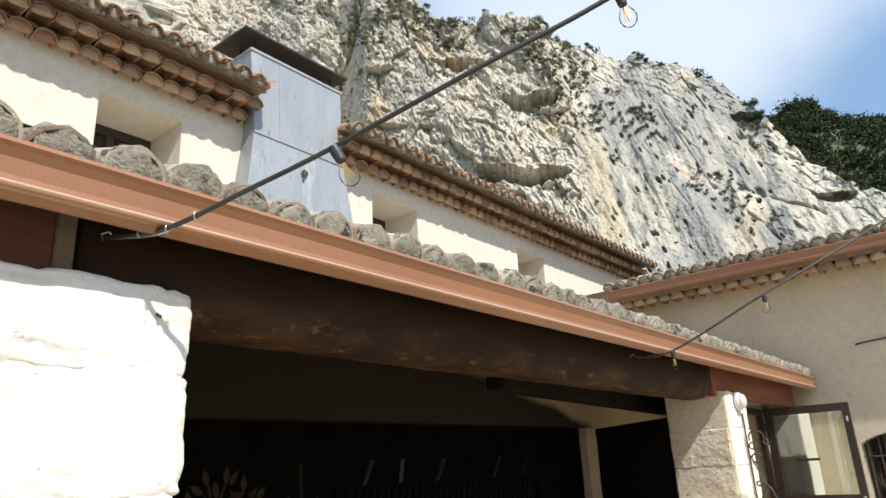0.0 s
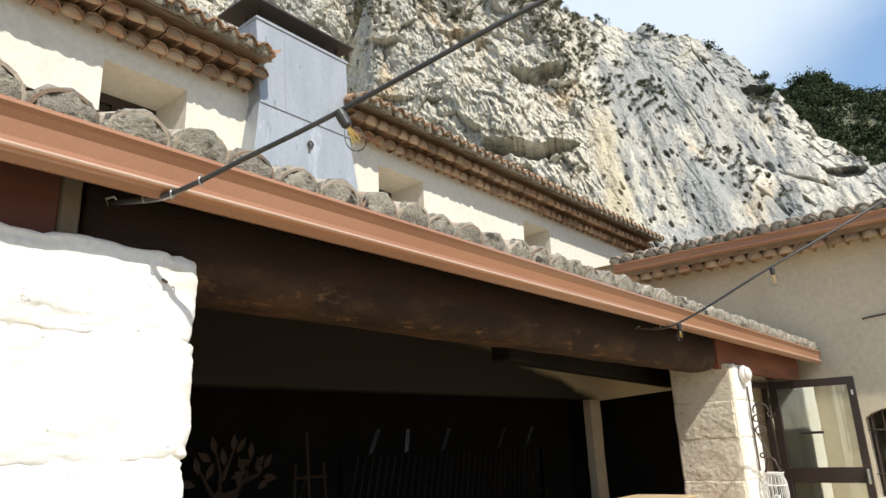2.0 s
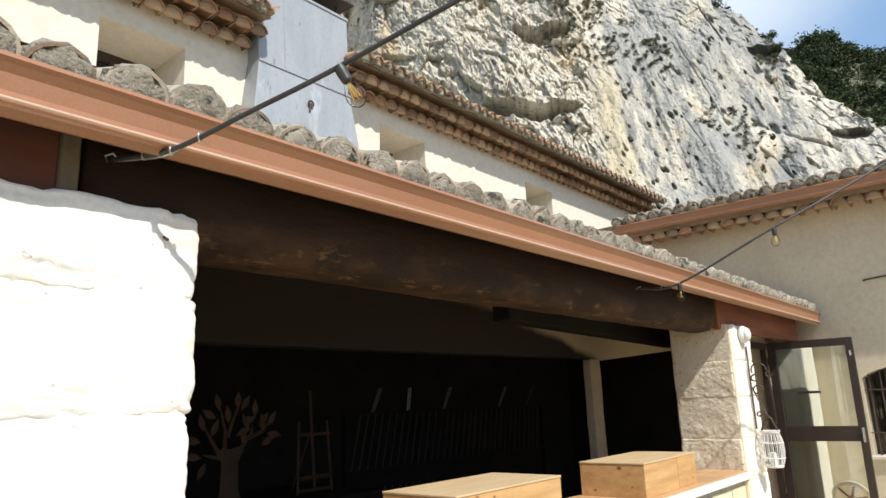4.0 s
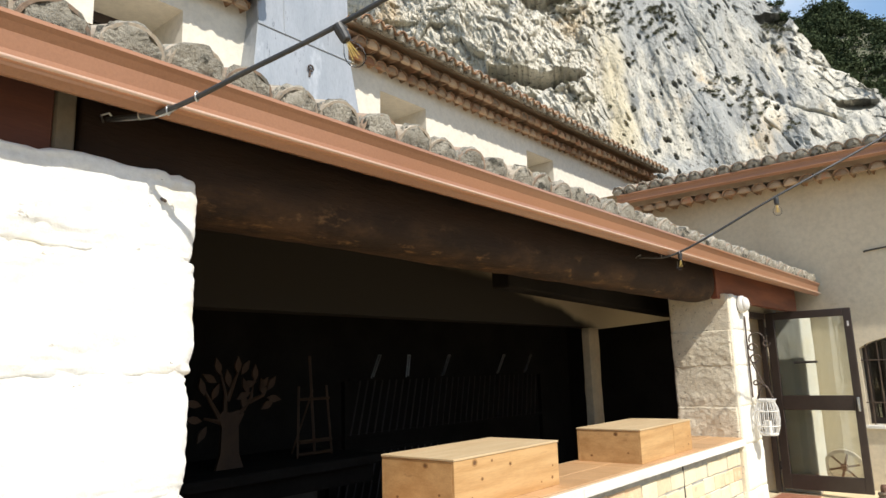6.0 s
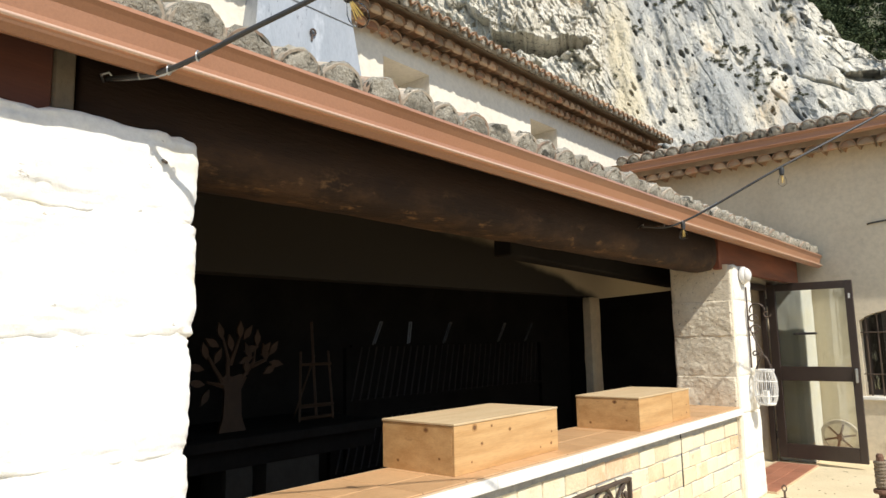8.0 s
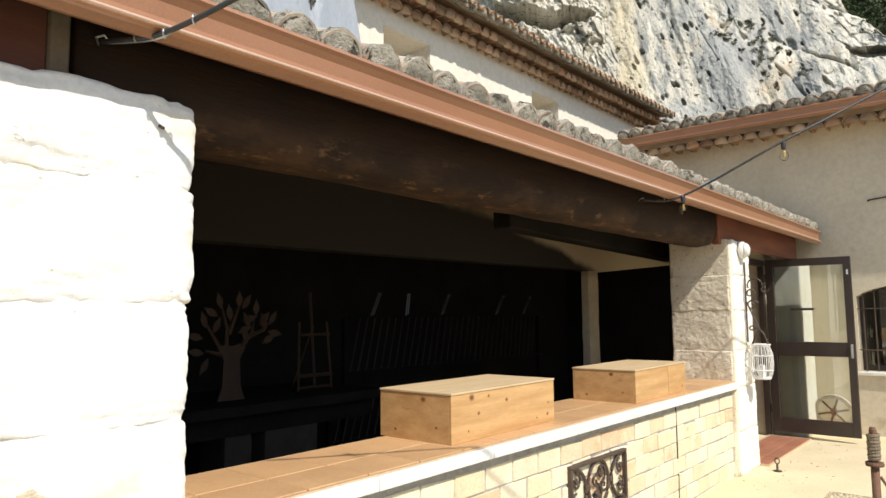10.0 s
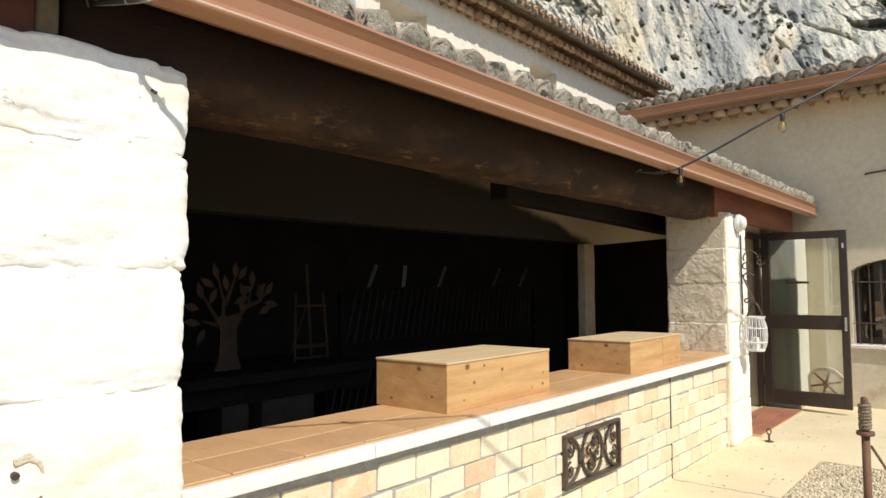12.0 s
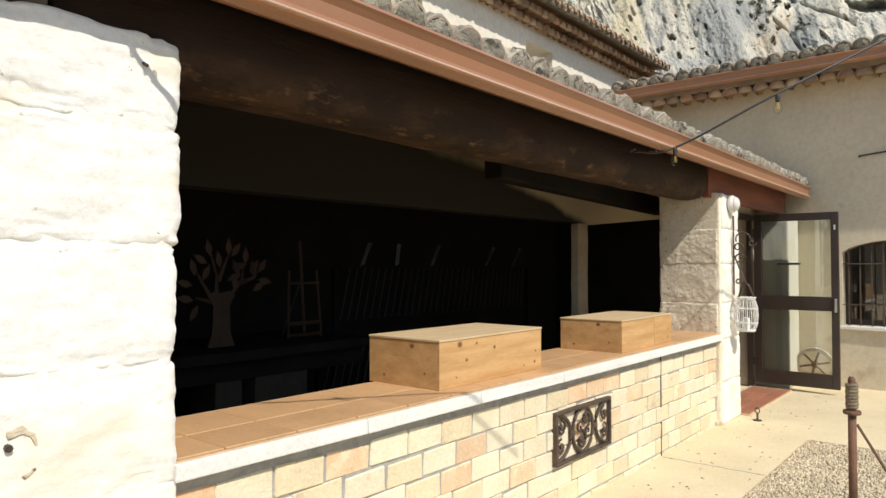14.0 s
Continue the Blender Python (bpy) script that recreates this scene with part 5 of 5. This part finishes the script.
for ca, e_roof, wa, tall, deep in ((53.2, 33.75, 2.7, 0.9, 3.2), (60.0, 30.25, 2.7, 1.2, 2.6), (58.8, 24.4, 4.3, 1.2, 4.2), (78.0, 25.6, 1.3, 0.9, 1.8), (82.9, 18.4, 1.4, 0.65, 1.6)):
    m = np.sqrt(np.clip(1 - ((az - ca) / wa) ** 2, 0, 1)) * (0.95 + 0.12 * w1)
    roof = e_roof + 0.16 * tall * LAT[2](az * 1.3, az * 0) + 0.06 * tall * LAT[3](az * 4.0, az * 0) + 0.06 * (ca - az)
    below = (roof - el) / (tall * 1.25 * np.maximum(m, 0.05))
    rel = rel - deep * m * np.where((below > 0) & (below < 1), 1 - np.clip(below, 0, 1) ** 2.6, 0.0)
    rel = rel + 0.07 * deep * m * np.where(below <= 0, np.exp(-(np.minimum(below, 0) / 1.2) ** 2), 0.0)
gully = az - (44.2 - (38.2 - el) * 0.33) - 0.25 * w1 - 0.22 * w3
rel = rel - 2.6 * np.exp(-(gully / 0.5) ** 2) * np.clip((el - 29.5) / 3, 0, 1)
for a0, b0, a1, b1, deep in ((76.2, 20.5, 82.0, 17.2, 0.7), (73.4, 29.4, 75.0, 26.2, 0.9), (76.6, 18.4, 78.6, 16.0, 0.8), (79.0, 22.6, 84.2, 19.4, 0.35), (69.5, 25.5, 72.5, 19.0, 0.3), (71.5, 27.0, 74.6, 20.5, 0.4)):
    along = np.clip((az - a0) / (a1 - a0), -0.1, 1.1)
    off = el - (b0 + (b1 - b0) * along) - 0.22 * w1 - 0.10 * w3
    rel = rel - deep * np.exp(-(off / 0.11) ** 2) * ((along > 0) & (along < 1)) * (0.55 + 0.45 * w2)
pr_ = np.random.default_rng(21)
pit_at = []
ragged_ = LAT[8](s * 4.3, zz * 3.1)
for k in range(170):
    pa_, pe_ = pr_.uniform(64.8, 81.5), pr_.uniform(14.5, 29.5)
    size_, deep = pr_.uniform(0.05, 0.15) * (1.9 if k % 11 == 0 else 1.0), pr_.uniform(0.25, 0.8)
    c0, c1 = np.searchsorted(az_line, (pa_ - 1.2, pa_ + 1.2))
    if pe_ > np.interp(pa_, SKY_AZ, SKY_EL) - 1.0:
        continue
    ua, ue = az[c0:c1] - pa_, el[c0:c1] - pe_
    rr = ((ua + 0.45 * ue) / size_) ** 2 + (ue / (size_ * 1.9)) ** 2 + 1.1 * w3[c0:c1] + 0.8 * ragged_[c0:c1]
    rel[c0:c1] = rel[c0:c1] - deep * np.clip(1.2 - rr, 0, 1)
    if k % 5 == 0:
        pit_at.append((pa_, pe_ - size_ * 0.6))
dist = dist - rel
ar = np.radians(az)
V = np.stack([dist * np.sin(ar), dist * np.cos(ar), zz], -1)
back = V[:, -1:, :].copy()
back[..., 0] += 25 * np.sin(ar[:, -1:])
back[..., 1] += 25 * np.cos(ar[:, -1:])
back[..., 2] += 1.5
V = np.concatenate([V, back], 1)
nv = NV + 1
ii, jj = np.meshgrid(np.arange(NU - 1), np.arange(nv - 1), indexing="ij")
F = np.stack([ii * nv + jj, ii * nv + jj + 1, (ii + 1) * nv + jj + 1, (ii + 1) * nv + jj], -1).reshape(-1, 4)
tagged(mesh_from_arrays("cliff", V.reshape(-1, 3), F, M["rock"]), "tall pale limestone cliff with caves and grey streaks", "cliff", kind="structure")

# wooded hill behind the cliff's low shoulder
hu, hv = np.meshgrid(np.linspace(70, 120, 60), np.linspace(0, 1, 24), indexing="ij")
hd = 78 + 40 * hv
HILL_AZ, HILL_TOP = [70, 78, 80, 82.2, 83, 85, 87, 95, 120], [38, 43, 51.5, 53.2, 51.4, 50, 47.5, 42, 32]
hz = (np.interp(hu, HILL_AZ, HILL_TOP) * (0.25 + 0.75 * np.sin(hv * math.pi / 2))) + 1.5 * LAT[3](hu * 0.3, hv * 4)
hr = np.radians(hu)
HV = np.stack([hd * np.sin(hr), hd * np.cos(hr), hz], -1)
ii, jj = np.meshgrid(np.arange(59), np.arange(23), indexing="ij")
HF = np.stack([ii * 24 + jj, ii * 24 + jj + 1, (ii + 1) * 24 + jj + 1, (ii + 1) * 24 + jj], -1).reshape(-1, 4)
tagged(mesh_from_arrays("hill", HV.reshape(-1, 3), HF, M["scrub_ground"]), "pale rocky hillside under evergreen scrub", "hill", kind="structure")


def foliage(name, centres, radii, leaves, leaf, mat, label, category, flat=0.75, seed=1):
    """Many small leaf clumps round each centre, uneven and with gaps."""
    g = np.random.default_rng(seed)
    n = len(centres)
    lobes = g.normal(0, 1, (n, 7, 3))
    lobes /= np.linalg.norm(lobes, axis=2, keepdims=True)
    lobes[..., 2] = np.abs(lobes[..., 2]) * flat
    lobes *= g.uniform(0.15, 0.62, (n, 7, 1))
    pick = g.integers(0, 7, (n, leaves))
    d = g.normal(0, 1, (n, leaves, 3))
    d /= np.linalg.norm(d, axis=2, keepdims=True)
    p = np.take_along_axis(lobes, pick[..., None].repeat(3, 2), 1) + d * g.uniform(0.02, 0.36, (n, leaves, 1)) * np.array([1, 1, flat])
    p = centres[:, None] + p * radii[:, None, None]
    a = g.normal(0, 1, (n, leaves, 3))
    a /= np.linalg.norm(a, axis=2, keepdims=True)
    b = np.cross(a, g.normal(0, 1, (n, leaves, 3)))
    b /= np.linalg.norm(b, axis=2, keepdims=True)
    s_ = leaf * g.uniform(0.5, 1.3, (n, leaves, 1)) * np.sqrt(radii)[:, None, None]
    quad = np.stack([p - a * s_, p - b * s_ * 0.8, p + a * s_, p + b * s_ * 0.8], 2).reshape(-1, 3)
    return tagged(mesh_from_arrays(name, quad, np.arange(len(quad)).reshape(-1, 4), mat), label, category, kind="stuff")


g = np.random.default_rng(11)
i_top = g.integers(24, NU - 24, 330)
c_top = V[i_top, NV - 1] + np.stack([g.uniform(-0.5, 3.5, 330) * np.sin(ar[i_top, 0]), g.uniform(-0.5, 3.5, 330) * np.cos(ar[i_top, 0]), g.uniform(-0.2, 0.3, 330)], -1)
foliage("clifftop_scrub", c_top, g.uniform(0.5, 1.5, 330) * (0.7 + 0.5 * LAT[2](az_line[i_top] * 0.8, az_line[i_top] * 0)), 420, 0.066, M["leaf"], "dark evergreen scrub along the cliff top", "scrub", 0.8, 2)
i_f, j_f = g.integers(24, NU - 24, 2600), (NV * (0.25 + 0.745 * g.uniform(0, 1, 2600) ** 0.55)).astype(int)
keep = (LAT[5](az_line[i_f] * 0.16, j_f * 0.022) > 0.60 - 0.95 * h_line[j_f] ** 7) & (az_line[i_f] < 79.0)
for pa_, pe_ in pit_at + [(78.2, 24.6), (77.6, 24.4), (78.8, 24.9), (77.2, 25.2), (77.9, 25.4), (78.5, 25.5), (79.0, 25.2), (78.1, 25.0), (77.5, 24.9), (78.7, 24.4), (74.8, 21.6), (75.1, 21.3), (74.7, 21.2), (72.8, 20.9), (72.4, 21.1), (67.3, 29.5), (67.9, 29.3), (66.9, 29.6), (69.3, 31.0), (68.6, 31.2), (59.6, 28.9), (60.6, 28.8)]:
    i_p = int(np.argmin(np.abs(az_line - pa_)))
    i_f, j_f, keep = np.append(i_f, i_p), np.append(j_f, int(np.argmin(np.abs(el[i_p] - pe_)))), np.append(keep, True)
c_f = V[i_f, j_f][keep] - 0.15 * np.stack([np.sin(ar[i_f, 0]), np.cos(ar[i_f, 0]), 0 * i_f], -1)[keep]
foliage("ledge_scrub", c_f, g.uniform(0.2, 0.6, len(c_f)) * (1 + 1.0 * h_line[j_f[keep]] ** 8), 200, 0.06, M["scrub"], "dry grey-green scrub on the rock ledges", "scrub", 0.7, 3)
pa, ph = g.uniform(79.0, 91, 620), g.uniform(0.0, 1.0, 620) ** 0.8
hzf = np.interp(pa, HILL_AZ, HILL_TOP) * (0.25 + 0.75 * np.sin(ph * math.pi / 2))
pr = np.radians(pa)
c_h = np.stack([(78 + 40 * ph) * np.sin(pr), (78 + 40 * ph) * np.cos(pr), hzf + 0.2 + 1.6 * LAT[1](pa * 0.9, ph * 9)], -1)
foliage("hill_wood", c_h, g.uniform(1.0, 2.6, 620) * g.choice([1.0, 1.0, 1.5], 620), 480, 0.10, M["leaf"], "dense dark evergreen wood on the hill", "wood", 0.9, 4)

# ---- repeated pieces ----
tile_set = [link_bm("tile", barrel(0.110, 0.092, 0.50, 0.013, 10), M[k]) for k in ("tile_pale", "tile", "tile_pale")]
plug_set = []
for k in range(4):
    bm = bmesh.new()
    bmesh.ops.create_icosphere(bm, subdivisions=3, radius=1.0)
    for v in bm.verts:
        n3 = v.co.copy()
        v.co = Vector((v.co.x * 0.112, v.co.y * 0.058, max(-0.35, v.co.z) * 0.105))
        v.co += n3 * 0.026 * noise.noise(n3 * 3.1 + Vector((k * 9.0, 0, 0))) + n3 * 0.014 * noise.noise(n3 * 7 + Vector((k * 5.0, 0, 0)))
    plug_set.append(link_bm("mortar_plug", bm, M["mortar"], True))
lean = thing("lean_to_roof", "lean-to roof of weathered curved clay tiles", "roof")
tilt = math.degrees(math.atan(SLOPE))
rnd = random.Random(5)
x = -1.58
k = 0
while x < 10.3:
    dy, dz, yaw = rnd.uniform(-0.02, 0.02), rnd.uniform(-0.006, 0.006), rnd.uniform(-3, 3)
    m_ = pose(x, 2.087 + dy, roof_z(2.087) + 0.010 + dz, tilt, rnd.uniform(-3, 3), yaw)
    piece("tile", tile_set[k % 3], lean, m_)
    piece("mortar_plug", plug_set[(k * 3) % 4], lean, m_ @ Matrix.Translation((0, 0.032, 0.0)))
    x += 0.2273
    k += 1
chan = link_bm("channel_tile", barrel(0.095, 0.11, 0.5, 0.012, 8), M["tile"])
x = -1.466
while x < 10.2:
    piece("channel_tile", chan, lean, pose(x, 2.12, roof_z(2.12) + 0.10, tilt) @ Matrix.Rotation(radians(180), 4, 'Y'))
    x += 0.2273
bm = bmesh.new()
for i in range(52):
    for j in range(1, 11):
        xx, y0 = -1.58 + i * 0.2273, 2.087 + j * 0.385
        r0, r1 = 0.110, 0.094
        ra = [bm.verts.new((xx - r0 * math.cos(math.pi * q / 5), y0, roof_z(y0) + 0.03 + r0 * 0.9 * math.sin(math.pi * q / 5))) for q in range(6)]
        rb = [bm.verts.new((xx - r1 * math.cos(math.pi * q / 5), y0 + 0.45, roof_z(y0 + 0.45) + 0.018 + r1 * 0.9 * math.sin(math.pi * q / 5))) for q in range(6)]
        for q in range(5):
            bm.faces.new((ra[q], rb[q], rb[q + 1], ra[q + 1]))
tagged(part("upper_tiles", bm, M["tile_pale"], lean), kind="stuff")

corb = [link_bm("corbel_tile", barrel(0.100, 0.092, 0.40, 0.012, 10), M["tile_warm"])]
cover = link_bm("eave_tile", barrel(0.10, 0.085, 0.50, 0.014, 8), M["tile_warm"])
bm = bmesh.new()
bmesh.ops.create_icosphere(bm, subdivisions=2, radius=1.0)
for v in bm.verts:
    n3 = v.co.copy()
    v.co = Vector((v.co.x * 0.101, v.co.y * 0.032, max(-0.15, v.co.z) * 0.094)) + n3 * 0.012 * noise.noise(n3 * 3)
plugc = link_bm("corbel_fill", bm, M["corbel_mortar"], True)
for a, b in EAVE:
    for j, (zz_, out, off) in enumerate(((5.660, 0.17, 0.0), (5.785, 0.34, 0.1), (5.945, 0.54, 0.0))):
        x = a + 0.1 + off
        while x < b - 0.05:
            m_ = pose(x + rnd.uniform(-0.008, 0.008), WY - out + rnd.uniform(-0.012, 0.012), zz_ + rnd.uniform(-0.005, 0.005), (19 if j == 2 else 0), rnd.uniform(-4, 4), rnd.uniform(-3, 3))
            if j == 2:
                piece("eave_tile", cover, upper_roof, m_)
                piece("mortar_plug", plug_set[int(x * 7) % 4], upper_roof, m_ @ Matrix.Translation((0, 0.06, -0.005)))
            else:
                piece("corbel_tile", corb[0], upper_roof, m_)
                piece("corbel_fill", plugc, upper_roof, m_ @ Matrix.Translation((0, 0.040, 0)))
            x += 0.205
bm = bmesh.new()
for a, b in EAVE:
    x = a + 0.2
    while x < b - 0.1:
        ra = [bm.verts.new((x - 0.09 * math.cos(math.pi * q / 6), WY - 0.575, 6.03 - 0.085 * math.sin(math.pi * q / 6))) for q in range(7)]
        rb = [bm.verts.new((x - 0.09 * math.cos(math.pi * q / 6), WY + 0.1, 6.26 - 0.085 * math.sin(math.pi * q / 6))) for q in range(7)]
        for q in range(6):
            bm.faces.new((ra[q], rb[q], rb[q + 1], ra[q + 1]))
        x += 0.205
tagged(part("channel_tiles", bm, M["tile_warm"], upper_roof), kind="stuff")

for j, (xx, zz_, st) in enumerate(((10.26, 4.115, "corbel_tile"), (10.11, 4.437, "eave_tile"))):
    y = -2.0
    while y < 4.75:
        m_ = Matrix.Translation((xx + rnd.uniform(-0.01, 0.01), y, zz_)) @ Matrix.Rotation(radians(-90), 4, "Z") @ pose(0, 0, 0, 15 if j else 0, rnd.uniform(-4, 4), rnd.uniform(-3, 3))
        if j:
            piece("mortar_plug", plug_set[int(y * 9) % 4], side_roof, m_ @ Matrix.Translation((0, 0.045, -0.004)))
            piece("eave_tile", link_bm("eave_tile", barrel(0.10, 0.085, 0.5, 0.014, 8), M["tile"]) if y == -2.0 else last_me, side_roof, m_)
            last_me = [o for o in side_roof.children if o.name.startswith("eave_tile")][0].data
        else:
            piece("corbel_tile", corb[0], side_roof, m_)
            piece("corbel_fill", plugc, side_roof, m_ @ Matrix.Translation((0, 0.040, 0)))
        y += 0.21
part("corbel_bed", box(10.29, 10.70, -7, 5.4, 4.20, 4.40), M["mortar_tan"], side_roof)

# terracotta tiles of the counter, laid 33 cm square
ct = {}
for r_, (y0, y1) in enumerate(((2.215, 2.488), (2.494, 2.818))):
    edges = [1.245] + [1.44 + 0.331 * i for i in range(18)]
    for a, b in zip(edges, edges[1:]):
        b = min(b, 7.09)
        key = (round(b - a, 3), r_)
        if key not in ct:
            ct[key] = link_bm("counter_tile", box(0.003, b - a - 0.003, 0, y1 - y0, 0, 0.010, 0.003), M["terracotta"])
        piece("counter_tile", ct[key], counter, pose(a, y0, 0.925 + rnd.uniform(0, 0.0008)))

part("crack", box(5.653, 5.659, 2.2555, 2.27, 0, 0.86), M["black"], counter, "dark vertical crack in the brickwork")
part("end_gap", box(7.092, 7.112, 2.262, 2.30, 0, 0.86), M["brick_joint"], counter)

# red tiles of the threshold
rt = link_bm("floor_tile", box(0.003, 0.197, 0.003, 0.150, 0, 0.008, 0.002), M["red_floor"])
for i in range(9):
    for j in range(3):
        piece("floor_tile", rt, threshold, pose(7.77 + 0.2 * i, 2.125 + 0.153 * j, 0.016))

# bricks of the counter front, running bond
BW, BH = 0.2665, 0.1285
bricks = {}
for key in ("brick", "brick_tan", "brick_pink"):
    bricks[key] = []
    for k in range(7):
        bm = box(0.0055, BW - 0.0055, 0, 0.03, 0.003, BH - 0.003, 0.006, 1)
        for v in bm.verts:
            w = v.co * 13 + Vector((k * 3.1, 0, 7.0))
            v.co.x += 0.012 * noise.noise(w)
            v.co.z += 0.010 * noise.noise(w + Vector((0, 4.0, 0)))
        bricks[key].append(link_bm("brick", bm, M[key]))
for row in range(7):
    x = (2.204 if row % 2 == 0 else 2.334) - 4 * BW + rnd.uniform(-0.02, 0.02)
    top_z = 0.672 - BH * (row - 1)
    while x < 7.05:
        x0, x1 = max(x, 1.25), min(x + BW + rnd.uniform(-0.012, 0.012), 7.09)
        if x0 < 5.656 < x1:                               # cut at the settling crack
            spans = [(x0, 5.650), (5.662, x1)]
        else:
            spans = [(x0, x1)]
        for a, b in spans:
            if b - a > 0.035:
                u = rnd.random()
                key = "brick_pink" if u < 0.15 else ("brick_tan" if u < 0.36 + 0.10 * max(0, row - 2) else "brick")
                m_ = Matrix.Translation((a, 2.255 + rnd.uniform(-0.005, 0.004), top_z - BH + rnd.uniform(-0.003, 0.003))) @ Matrix.Diagonal(((b - a) / BW, 1, 1, 1))
                piece("brick", bricks[key][rnd.randrange(7)], counter, m_ @ pose(0, 0, 0, 0, rnd.uniform(-0.7, 0.7), 0))
        x = x1
